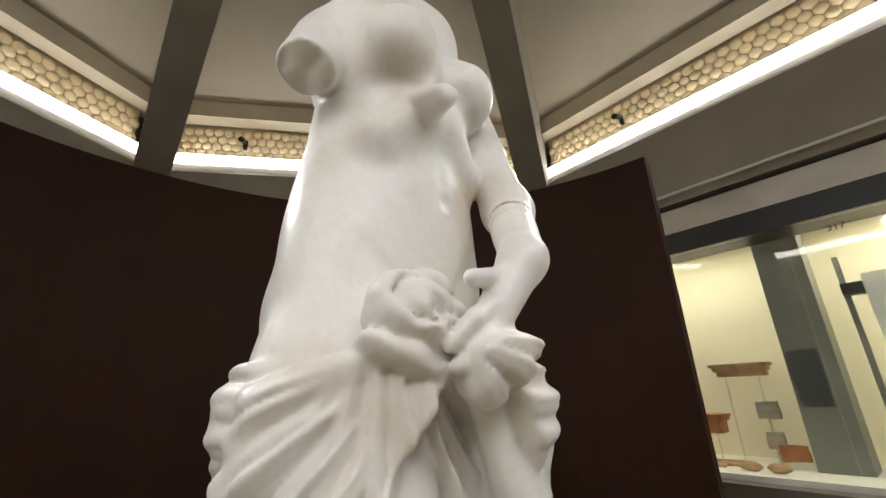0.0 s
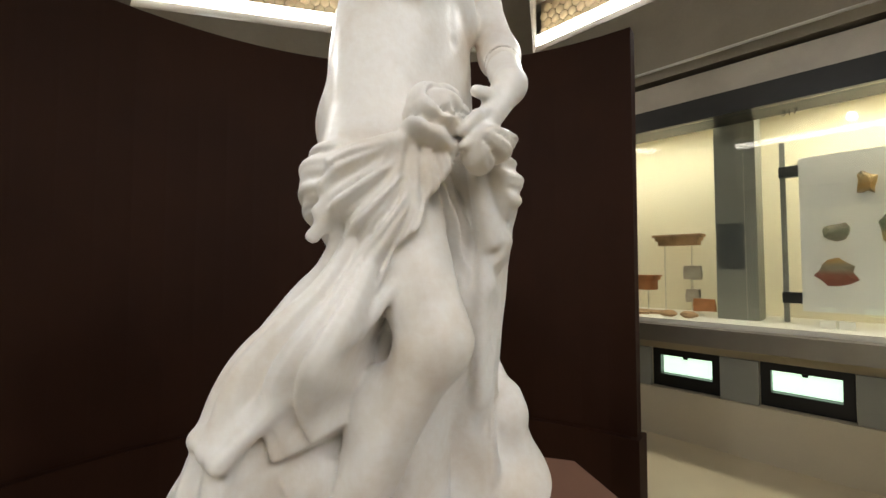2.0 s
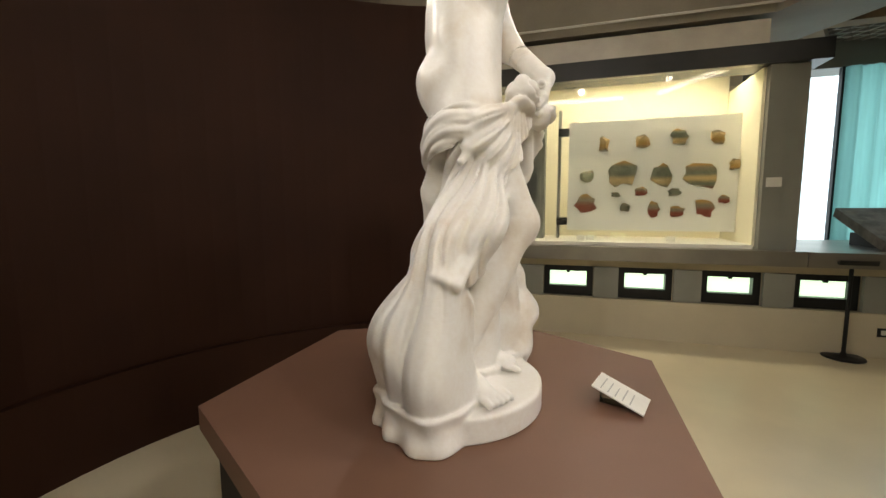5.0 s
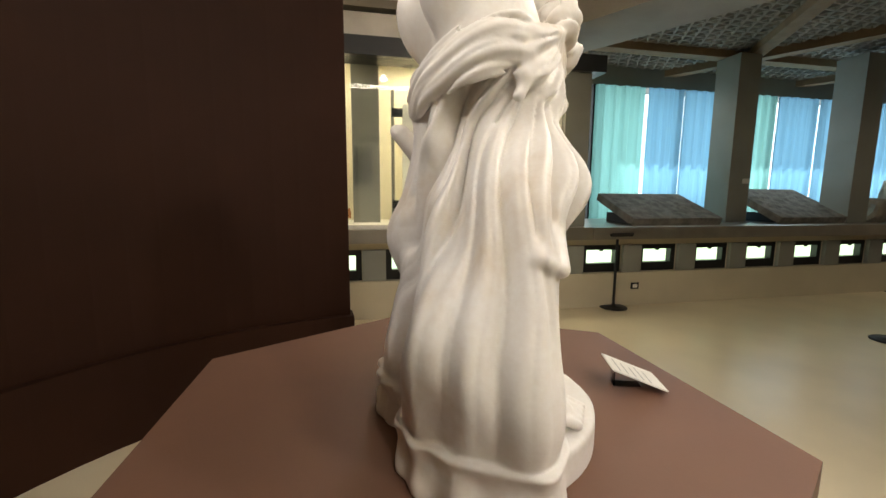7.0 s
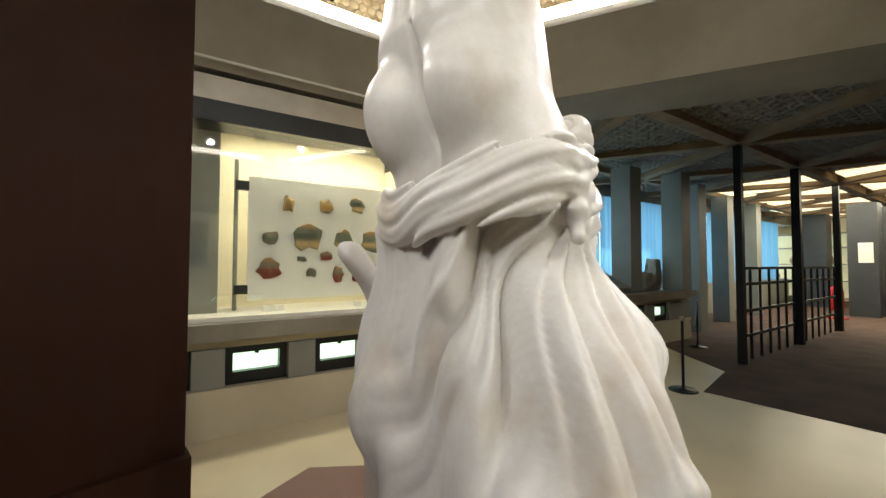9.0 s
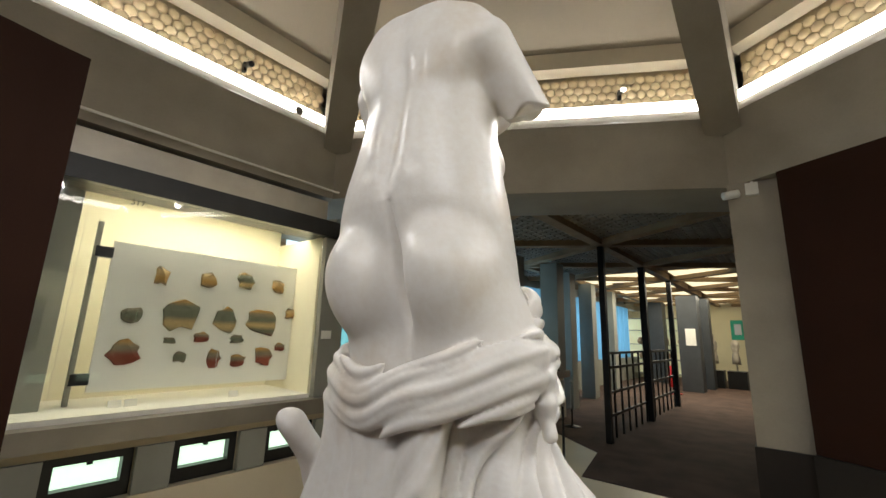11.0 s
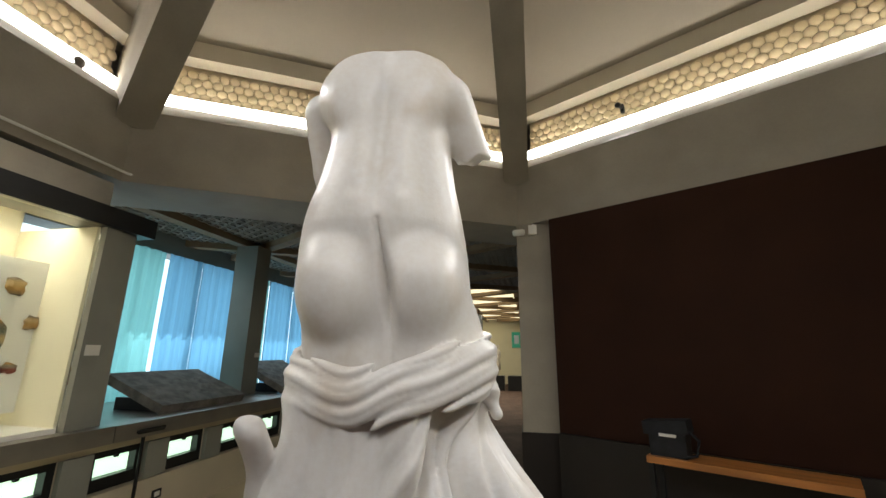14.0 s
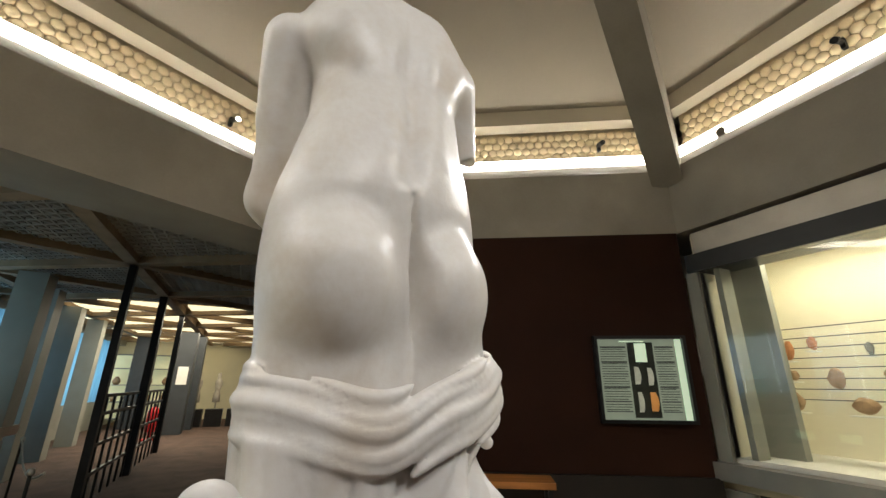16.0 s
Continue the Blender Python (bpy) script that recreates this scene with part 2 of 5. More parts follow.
SCR0, SCR1 = 97, 266
screen = thing("curved_screen", Matrix(), "tall dark brown curved screen wall round the statue", "screen wall")
bm = bmesh.new()
prism(bm, arc(2.57, SCR0, SCR1, 40) + arc(2.47, SCR1, SCR0, 40), 0.56, 3.395)
part("panel", bm, BROWN, screen)
bm = bmesh.new()
prism(bm, arc(2.60, SCR0 - 0.6, SCR1 + 0.6, 40) + arc(2.41, SCR1 + 0.6, SCR0 - 0.6, 40), 0.0, 0.56)
part("plinth", bm, BROWN, screen, "protruding brown base of the screen")

# ---- pedestal ----
ped = thing("pedestal", Matrix.Translation((0.015, 0.14, 0)), "low six-sided brown laminate pedestal under the statue", "pedestal")
hexa = lambda r: [(r * math.cos(math.radians(30 + 60 * k)), r * math.sin(math.radians(30 + 60 * k))) for k in range(6)]
bm = bmesh.new()
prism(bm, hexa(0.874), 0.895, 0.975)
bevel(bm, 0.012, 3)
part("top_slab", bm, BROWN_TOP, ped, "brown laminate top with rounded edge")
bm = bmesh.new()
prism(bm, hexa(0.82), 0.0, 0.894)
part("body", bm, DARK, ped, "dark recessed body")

# ---- label on the pedestal ----
lab = thing("label_stand", pose(0.60, 0.12, 0.975, 0, 0, -18), "small white label card on a clear acrylic stand", "label")
bm = bmesh.new()
box(bm, -0.085, 0.085, -0.065, 0.065, 0.0, 0.004, pose(0, 0, 0.038, 0, 20, 0))
part("card", bm, CARD, lab, "white printed card")
bm = bmesh.new()
box(bm, -0.062, -0.059, -0.02, 0.02, 0.0, 0.056)
box(bm, -0.062, 0.02, -0.02, 0.02, -0.0, 0.002)
part("support", bm, ACRYLIC, lab, "clear acrylic support")
bm = bmesh.new()
for k in range(5):
    box(bm, -0.06 + 0.024 * k, -0.056 + 0.024 * k, -0.05, 0.04 - 0.01 * (k % 3), 0.0042, 0.0046, pose(0, 0, 0.038, 0, 20, 0))
part("print_bars", bm, material("grey_ink", (0.45, 0.44, 0.42), 0.7, var=0), lab)


# ---- showcases ----
def showcase(name, yaw, x0, x1, label, e0=0.0, e1=0.55):
    """A built-in lit showcase: metal and black head, glass front, lined inside, steel ledge."""
    t = thing(name, wall_frame(yaw), label, "showcase", "showcases")
    boxes("head_band", [(x0, x1, 4.07, 4.40, 3.285, 3.53)], METAL, t, "brushed steel head band")
    boxes("black_fascia", [(x0 - e0, x1 + e1, 4.04, 4.42, 3.075, 3.28)], BLACK, t, "black fascia above the glass", 0.004)
    boxes("lining", [(x0, x1, 5.18, 5.22, 1.15, 3.5), (x0, x1, 4.44, 5.22, 3.30, 3.34), (x0 - 0.03, x0, 4.1, 5.22, 1.15, 3.5), (x1, x1 + 0.03, 4.16, 5.22, 1.15, 3.07)], CASE_WALL, t, "cream lining")
    boxes("case_floor", [(x0, x1, 4.12, 5.18, 1.12, 1.165)], CARD, t)
    boxes("ledge", [(x0 - 0.2, x1 + 0.45, 3.98, 4.5, 0.955, 1.118)], METAL, t, "brushed steel ledge", 0.006)
    mid = 0.5 * (x0 + x1)
    for a, b in ((x0 + 0.01, 0.0), (0.0, 1.2), (1.2, x1)) if yaw == 0 else ((x0 + 0.01, mid), (mid, x1)):
        pane = boxes("pane", [(a + 0.002, b - 0.002, 4.10, 4.108, 1.168, 3.074)], GLASS, t, "clear glass pane")
        pane.visible_shadow = False
    if e0:
        boxes("end_post", [(x0 - 0.14, x0 + 0.0, 4.06, 4.20, 1.12, 3.072), (x0 + 0.16, x0 + 0.22, 4.112, 4.3, 1.166, 3.072)], GREY_PAINT, t, "grey end post")
        boxes("end_pier", [(x0 + 0.005, x0 + 0.42, 4.50, 4.60, 1.166, 3.29)], GREY_PAINT, t, "grey pier inside the case")
    else:
        boxes("end_post", [(x1 + 0.035, x1 + 0.20, 4.08, 4.20, 1.12, 3.072), (x1 + 0.205, x1 + 0.40, 4.12, 4.7, 1.12, 3.072)], GREY_PAINT, t, "grey end post")
    boxes("lamp_tray", [(x0 + 0.05, x1 - 0.05, 4.46, 4.60, 3.24, 3.28)], WHITE, t)
    return t


def case_lamp(yaw, x, power):
    lamp("case_light", "AREA", wall_frame(yaw) @ pose(x, 4.62, 3.22, 8, 0, 0), power, (1.0, 0.90, 0.66), 2.0, 0.25)


north = showcase("showcase", 0, -2.32, 2.30, "built-in lit glass showcase with painted plaster fragments")
south = showcase("showcase", 180, -2.20, 2.3, "built-in lit glass showcase with small terracottas on wire mesh", 0.10, 0.0)
case_lamp(0, -1.3, 22)
case_lamp(0, 1.2, 30)
case_lamp(180, -0.9, 32)
# pillar inside the north showcase
boxes("pillar", [(-0.32, 0.02, 4.55, 4.9, 1.166, 3.299)], GREY_PAINT, north, "grey pillar inside the case")
text("number", "317", 0.075, INK, pose(0.33, 4.095, 2.985, 90, 0, 0), north)

# fragment board
board = thing("fragment_board", Matrix.Translation((0.055, 0, -0.02)), "white display board carrying painted plaster fragments", "display board")
boxes("panel", [(0.27, 2.33, 4.66, 4.69, 1.30, 2.72)], BOARD, board, "white panel", 0.004)
for bx, bz in ((0.20, 2.60), (2.38, 2.58), (0.20, 1.42), (2.38, 1.42)):
    boxes("bracket", [(bx - 0.07, bx + 0.07, 4.62, 4.70, bz - 0.05, bz + 0.05)], BLACK, board, "black bracket", 0.004)
boxes("post", [(0.13, 0.17, 4.70, 4.74, 1.166, 2.9), (2.42, 2.46, 4.70, 4.74, 1.166, 2.9)], GREY_PAINT, board)


def fragment_material(name, bands):
    m = material(name, (0.40, 0.32, 0.2), 0.85, var=0.2, scale=9, fine=60, bump=0.35)
    n, l = m.node_tree.nodes, m.node_tree.links
    co, sep, rp = n.new("ShaderNodeTexCoord"), n.new("ShaderNodeSeparateXYZ"), n.new("ShaderNodeValToRGB")
    wob, ad = n.new("ShaderNodeTexNoise"), n.new("ShaderNodeMath")
    wob.inputs["Scale"].default_value = 7
    ad.operation = "MULTIPLY_ADD"
    ad.inputs[1].default_value = 0.10
    l.new(co.outputs["Generated"], sep.inputs[0])
    l.new(co.outputs["Generated"], wob.inputs["Vector"])
    l.new(wob.outputs["Fac"], ad.inputs[0])
    l.new(sep.outputs["Z"], ad.inputs[2])
    l.new(ad.outputs[0], rp.inputs[0])
    e = rp.color_ramp.elements
    e[0].position, e[0].color = 0.0, (*bands[0], 1)
    e[1].position, e[1].color = 1.0, (*bands[-1], 1)
    for i, c in enumerate(bands[1:-1]):
        k = e.new((i + 1) / (len(bands) - 1) + 0.05)
        k.color = (*c, 1)
    rp.color_ramp.interpolation = "EASE"
    mul = n.new("ShaderNodeMix")
    mul.data_type, mul.blend_type = "RGBA", "MULTIPLY"
    mul.inputs["Factor"].default_value = 0.5
    src = n["Principled BSDF"].inputs["Base Color"].links[0].from_socket
    l.new(rp.outputs[0], mul.inputs["A"])
    l.new(src, mul.inputs["B"])
    sc = n.new("ShaderNodeMix")
    sc.data_type, sc.blend_type = "RGBA", "ADD"
    sc.inputs["Factor"].default_value = 0.15
    l.new(mul.outputs["Result"], sc.inputs["A"])
    l.new(rp.outputs[0], sc.inputs["B"])
    l.new(sc.outputs["Result"], n["Principled BSDF"].inputs["Base Color"])
    return m


OCHRE, TEAL, MAROON, SAND, GREYB = (0.50, 0.31, 0.10), (0.18, 0.20, 0.15), (0.24, 0.06, 0.035), (0.62, 0.47, 0.24), (0.26, 0.23, 0.17)
FR = {
    "bands": fragment_material("banded_plaster", [MAROON, TEAL, SAND, TEAL, GREYB, OCHRE]),
    "ochre": fragment_material("ochre_plaster", [GREYB, OCHRE, SAND, GREYB]),
    "green": fragment_material("green_plaster", [GREYB, TEAL, GREYB]),
    "red": fragment_material("red_plaster", [MAROON, MAROON, GREYB, OCHRE]),
    "teal": fragment_material("teal_plaster", [TEAL, SAND, TEAL, TEAL, OCHRE]),
}
WORDS = {"bands": "banded green, ochre and maroon", "ochre": "ochre", "green": "grey-green", "red": "maroon and ochre", "teal": "green and ochre"}


def fragment(x, z, w, h, kind, seed, y=4.66):
    rnd = random.Random(seed)
    n = 13
    pts = []
    for k in range(n):
        a = math.tau * k / n
        r = 0.5 * (0.74 + 0.46 * rnd.random())
        c, s = math.cos(a), math.sin(a)
        q = max(abs(c), abs(s)) ** 0.45
        pts.append((w * r * c / q, h * r * s / q))
    bm = bmesh.new()
    lo = [bm.verts.new((px, 0, pz)) for px, pz in pts]
    hi = [bm.verts.new((px * 0.96, -0.035, pz * 0.96)) for px, pz in pts]
    mid = [bm.verts.new((px * 0.55 + rnd.uniform(-0.008, 0.008), -0.042 - rnd.random() * 0.01, pz * 0.55 + rnd.uniform(-0.008, 0.008))) for px, pz in pts]
    bm.faces.new(lo)
    bm.faces.new(mid[::-1])
    for a, b in ((lo, hi), (hi, mid)):
        for k in range(n):
            bm.faces.new((a[k], b[k], b[(k + 1) % n], a[(k + 1) % n]))
    ob = part("plaster_fragment", bm, FR[kind])
    ob.location = (x + 0.055, y, z)
    return tagged(ob, f"broken {WORDS[kind]} plaster fragment on the board", "fragment", "plaster fragments")


for i, f in enumerate((
    (0.71, 2.41, 0.13, 0.19, "ochre"), (1.17, 2.42, 0.17, 0.16, "ochre"), (1.59, 2.45, 0.20, 0.21, "teal"), (2.00, 2.43, 0.16, 0.17, "ochre"),
    (0.50, 2.00, 0.21, 0.15, "green"), (0.94, 2.03, 0.40, 0.36, "teal"), (1.40, 1.98, 0.22, 0.29, "teal"), (1.83, 1.98, 0.41, 0.32, "bands"), (2.20, 2.10, 0.12, 0.13, "ochre"),
    (0.50, 1.64, 0.28, 0.24, "red"), (0.87, 1.75, 0.11, 0.07, "green"), (1.18, 1.79, 0.15, 0.11, "red"), (1.56, 1.77, 0.14, 0.10, "green"),
    (0.99, 1.58, 0.11, 0.11, "green"), (1.33, 1.56, 0.14, 0.19, "red"), (1.60, 1.53, 0.17, 0.13, "red"), (1.90, 1.57, 0.20, 0.21, "red"), (2.11, 1.68, 0.12, 0.10, "red"),
)):
    fragment(*f, 40 + i)

# architectural terracottas beside the pillar
def moulding(x, y, z, w, d, steps, mat, label, name="terracotta_cornice"):
    bm = bmesh.new()
    for z0, z1, over in steps:
        box(bm, -w / 2 - over, w / 2 + over, -d / 2 - over, d / 2, z0, z1)
    bevel(bm, 0.006)
    ob = part(name, bm, mat)
    ob.location = (x, y, z)
    return tagged(ob, label, "architectural fragment")


moulding(-0.75, 4.86, 1.93, 0.40, 0.16, ((0.0, 0.05, 0.0), (0.05, 0.09, 0.025), (0.09, 0.12, 0.05)), TERRA_PALE, "pale terracotta cornice with stepped mouldings on clear rods")
moulding(-1.18, 4.72, 1.42, 0.42, 0.20, ((0.0, 0.11, 0.0), (0.11, 0.15, 0.03), (0.15, 0.17, 0.05)), TERRA, "orange terracotta moulding with a projecting rim", "terracotta_moulding")
for nm, (x, y, z, w, h), mat, lab_ in (
    ("carved_tile", (-0.60, 4.80, 1.62, 0.17, 0.15), STONE, "square carved stone tile on clear rods"),
    ("stone_fragment", (-0.58, 4.72, 1.37, 0.13, 0.14), STONE, "small broken stone fragment"),
    ("red_fragment", (-0.46, 4.66, 1.28, 0.20, 0.13), TERRA, "broken red painted fragment"),
):
    bm = bmesh.new()
    box(bm, -w / 2, w / 2, -0.03, 0.03, -h / 2, h / 2)
    bmesh.ops.subdivide_edges(bm, edges=bm.edges, cuts=3, use_grid_fill=True)
    for v in bm.verts:
        v.co += 0.012 * noise.noise_vector(v.co * 14 + Vector((x, z, 1)))
    ob = part(nm, bm, mat)
    ob.location = (x, y, z)
    tagged(ob, lab_, "fragment")
for k, (x, z0, z1) in enumerate(((-0.90, 1.166, 1.93), (-0.62, 1.166, 1.93), (-1.3, 1.166, 1.42), (-1.05, 1.166, 1.42), (-0.60, 1.166, 1.55))):
    bm = bmesh.new()
    tube(bm, [(x, 4.86 if k < 2 else 4.74, z0), (x, 4.86 if k < 2 else 4.74, z1)], 0.008, 8)
    tagged(part("clear_rod", bm, ACRYLIC), "clear acrylic support rod in the showcase", "support rod", "support rods")
for k, (x, y, a) in enumerate(((-1.22, 4.42, 10), (-1.02, 4.42, 12), (-1.12, 4.55, 8), (-0.92, 4.55, 12))):
    bm = bmesh.new()
    box(bm, -0.09, 0.09, -0.065, 0.065, 0, 0.025)
    bevel(bm, 0.004)
    o = part("floor_tile", bm, TERRA_PALE)
    o.matrix_world = pose(x, y, 1.17, 6, 0, a)
    tagged(o, "pale terracotta floor tile lying in the showcase", "tile", "loose tiles")
for k, (x, y) in enumerate(((-0.72, 4.34), (-0.52, 4.34))):
    bm = bmesh.new()
    bmesh.ops.create_icosphere(bm, subdivisions=2, radius=0.07)
    for v in bm.verts:
        v.co = Vector((v.co.x * 1.3, v.co.y * 0.6, v.co.z * 0.5)) + 0.012 * noise.noise_vector(v.co * 20 + Vector((k, 0, 0)))
    o = part("pottery_sherd", bm, TERRA_PALE)
    o.location = (x, y, 1.20)
    tagged(o, "pale pottery sherd lying in the showcase", "sherd", "sherds")
bm = bmesh.new()
box(bm, -0.30, -0.08, 4.54, 4.547, 1.66, 2.12)
tagged(part("text_sheet", bm, ACRYLIC), "clear text sheet hanging before the grey pillar", "text sheet")
for x in (0.50, 0.62, 1.55):
    bm = bmesh.new()
    box(bm, -0.05, 0.05, -0.004, 0.004, 0, 0.065)
    o = part("caption_card", bm, CARD)
    o.matrix_world = pose(x, 4.40, 1.166, -20, 0, 0)
    tagged(o, "small white caption card standing in the showcase", "card", "caption cards")
bm = bmesh.new()
box(bm, 2.36, 2.50, 4.06, 4.068, 1.80, 1.90)
tagged(part("caption_card", bm, CARD), "white caption card fixed to the end post", "card", "caption cards")

# ---- low wall with small windows under the ledge ----
def low_wall(name, yaw, x0, x1, wins, w=0.60):
    m = wall_frame(yaw)
    bm = bmesh.new()
    box(bm, x0, x1, 4.12, 4.5, 0.0, 0.47)
    box(bm, x0, x1, 4.16, 4.5, 0.86, 0.953)
    edges = [x0] + [e for a in wins for e in (a, a + w)] + [x1]
    for a, b in zip(edges[::2], edges[1::2]):
        box(bm, a, b, 4.20, 4.5, 0.47, 0.86)
    ob = structure(part(name, bm, BEIGE), "beige plastered low wall pierced by small windows", "wall")
    ob.matrix_world = m
    bm = bmesh.new()
    for a, b in zip(edges[::2], edges[1::2]):
        box(bm, a + 0.002, b - 0.002, 4.14, 4.197, 0.474, 0.855)
    g = structure(part("trim", bm, GREY_PAINT), "grey piers between the small windows", "trim")
    g.matrix_world = m
    for a in wins:
        t = thing("window_1", m @ Matrix.Translation((a, 0, 0)), "small black-framed low window with bright daylight", "window", "low windows", "structure")
        boxes("window_frame", [(0.003, w - 0.003, 4.21, 4.30, 0.475, 0.595), (0.003, w - 0.003, 4.21, 4.30, 0.785, 0.855), (0.003, 0.075, 4.21, 4.30, 0.595, 0.785), (w - 0.075, w - 0.003, 4.21, 4.30, 0.595, 0.785)], BLACK, t, "black frame")
        boxes("pane", [(0.075, w - 0.075, 4.302, 4.307, 0.595, 0.785)], DAYLIGHT, t, "bright daylight pane")
        boxes("latch", [(w / 2 - 0.02, w / 2 + 0.02, 4.20, 4.23, 0.765, 0.79)], BLACK_METAL, t)


low_wall("wall_north", 0, -2.4, 9.6, [0.06 + 0.89 * k for k in range(-2, 10)])
low_wall("wall_south", 180, -2.5, 2.5, [-2.1 + 0.89 * k for k in range(5)])

# steel ledge going on under the curtained windows
bm = bmesh.new()
box(bm, 2.76, 9.6, 3.98, 5.9, 0.955, 1.115)
structure(part("window_ledge", bm, METAL), "broad steel ledge below the curtained windows", "ledge")

# conduit along the foot of the ring beam
pipe = thing("conduit", Matrix(), "thin white conduit along the foot of the ring beam", "conduit")
bm = bmesh.new()
tube(bm, [(-2.2, 3.99, 3.66), (2.35, 3.99, 3.66), (2.62, 3.93, 3.68), (2.60, 3.90, 4.25)], 0.014, 8)
part("pipe", bm, WHITE, pipe)

# ---- brown wall with its base, light box, console and bag ----
se = wall_frame(-120)
bm = bmesh.new()
box(bm, -1.86, 2.32, 4.03, 4.2, 0.97, 3.578)
wall = structure(part("wall_south_east", bm, BROWN), "plain dark brown wall", "wall")
wall.matrix_world = se
bm = bmesh.new()
box(bm, -1.86, 2.32, 3.99, 4.2, 0.0, 0.968)
base = structure(part("baseboard", bm, DARK), "near-black dado along the brown wall", "dado")
base.matrix_world = se
lb = thing("light_box", se @ Matrix.Translation((-0.095, 0, -0.025)), "framed grey-green information panel with text and figures", "information panel")
boxes("frame", [(1.30, 2.27, 3.94, 4.028, 2.355, 2.39), (1.30, 2.27, 3.94, 4.028, 1.49, 1.525), (1.30, 1.335, 3.94, 4.028, 1.525, 2.355), (2.235, 2.27, 3.94, 4.028, 1.525, 2.355)], BLACK, lb, "black frame")
PANEL_GREY = material("panel_print", (0.20, 0.22, 0.17), 0.25, var=0.12, scale=3, emit=(0.52, 0.60, 0.42), strength=0.26)
PANEL_DARK = material("panel_dark_print", (0.05, 0.055, 0.045), 0.25, var=0.15, scale=4)
PANEL_PALE = material("panel_pale_print", (0.60, 0.66, 0.50), 0.3, var=0.05, scale=4, emit=(0.66, 0.82, 0.55), strength=0.62)
PANEL_ORANGE = material("panel_orange_print", (0.50, 0.24, 0.08), 0.3, var=0.15, scale=6, emit=(0.62, 0.26, 0.06), strength=0.35)
PANEL_STONE = material("panel_stone_print", (0.42, 0.42, 0.33), 0.3, var=0.2, scale=9, emit=(0.5, 0.5, 0.38), strength=0.3)
boxes("sheet", [(1.335, 2.165, 3.995, 4.003, 1.525, 2.355)], PANEL_GREY, lb, "grey-green lit printed sheet")
boxes("edge_strip", [(2.167, 2.235, 3.994, 4.003, 1.525, 2.355)], PANEL_PALE, lb, "bright pale green strip")
boxes("picture_column", [(1.66, 1.93, 3.992, 3.9945, 1.545, 2.32)], PANEL_DARK, lb, "dark column behind the pictures")
boxes("headline", [(1.58, 1.84, 3.9905, 3.9945, 2.325, 2.338)], PANEL_PALE, lb)
for col, wide in ((1.37, 0.27), (1.95, 0.19)):
    boxes("text_block", [(col, col + wide - 0.03 * ((k * 7) % 4 == 0), 3.9905, 3.9945, 1.62 + 0.026 * k, 1.627 + 0.026 * k) for k in range(26)], PANEL_DARK, lb)
    boxes("rule", [(col, col + wide, 3.9895, 3.9904, z, z + 0.011) for z in (1.60, 1.70, 1.84, 1.98, 2.10, 2.26)], INK, lb)
boxes("picture", [(1.735, 1.855, 3.988, 3.9915, 2.11, 2.31)], PANEL_PALE, lb, "bright picture")


def figure_print(cx, z0, z1, w, mat):
    bm = bmesh.new()
    n = 10
    rows_ = []
    for k in range(n + 1):
        u = k / n
        half_ = w * (0.62 + 0.38 * math.sin(2.6 * u + 0.4)) / 2
        lean = 0.012 * math.sin(3 * u)
        z = z0 + (z1 - z0) * u
        rows_.append([bm.verts.new((cx + lean + sx * half_, y_, z)) for y_ in (3.9875, 3.9912) for sx in (-1, 1)])
    for a_, b_ in zip(rows_, rows_[1:]):
        for i_, j_ in ((0, 1), (1, 3), (3, 2), (2, 0)):
            bm.faces.new((a_[i_], a_[j_], b_[j_], b_[i_]))
    bm.faces.new([rows_[0][i_] for i_ in (0, 2, 3, 1)])
    bm.faces.new([rows_[-1][i_] for i_ in (0, 1, 3, 2)])
    part("figure_print", bm, mat, lb)


figure_print(1.725, 1.88, 2.06, 0.065, PANEL_STONE)
figure_print(1.860, 1.87, 2.05, 0.060, PANEL_STONE)
figure_print(1.730, 1.60, 1.80, 0.055, PANEL_STONE)
figure_print(1.865, 1.61, 1.80, 0.080, PANEL_ORANGE)

con = thing("console_table", se, "narrow orange wooden console table against the brown wall", "table")
boxes("top", [(-0.77, 0.62, 3.50, 3.86, 0.93, 0.985)], WOOD, con, "orange wooden top", 0.004)
for x in (-0.74, 0.57):
    for y in (3.53, 3.81):
        boxes("leg", [(x - 0.02, x + 0.02, y - 0.02, y + 0.02, 0.0, 0.928)], BLACK_METAL, con)
bag = thing("camera_bag", se @ Matrix.Translation((-0.60, 3.66, 0.985)), "black camera bag with a strap on the console table", "bag")
bm = bmesh.new()
box(bm, -0.15, 0.15, -0.10, 0.10, 0.0, 0.20)
bevel(bm, 0.035, 3)
part("body", bm, LEATHER, bag)
bm = bmesh.new()
box(bm, -0.17, 0.20, -0.11, 0.11, 0.19, 0.30, pose(0, 0, 0, 0, -6, 0))
bevel(bm, 0.03, 3)
part("flap", bm, LEATHER, bag)
bm = bmesh.new()
tube(bm, [(0.16, -0.05, 0.24), (0.25, -0.08, 0.16), (0.22, -0.08, 0.04), (0.12, -0.10, 0.01)], 0.014, 8)
part("strap", bm, LEATHER, bag)
boxes("tag", [(-0.06, 0.08, -0.115, -0.11, 0.17, 0.195)], CARD, bag, "pale tag")

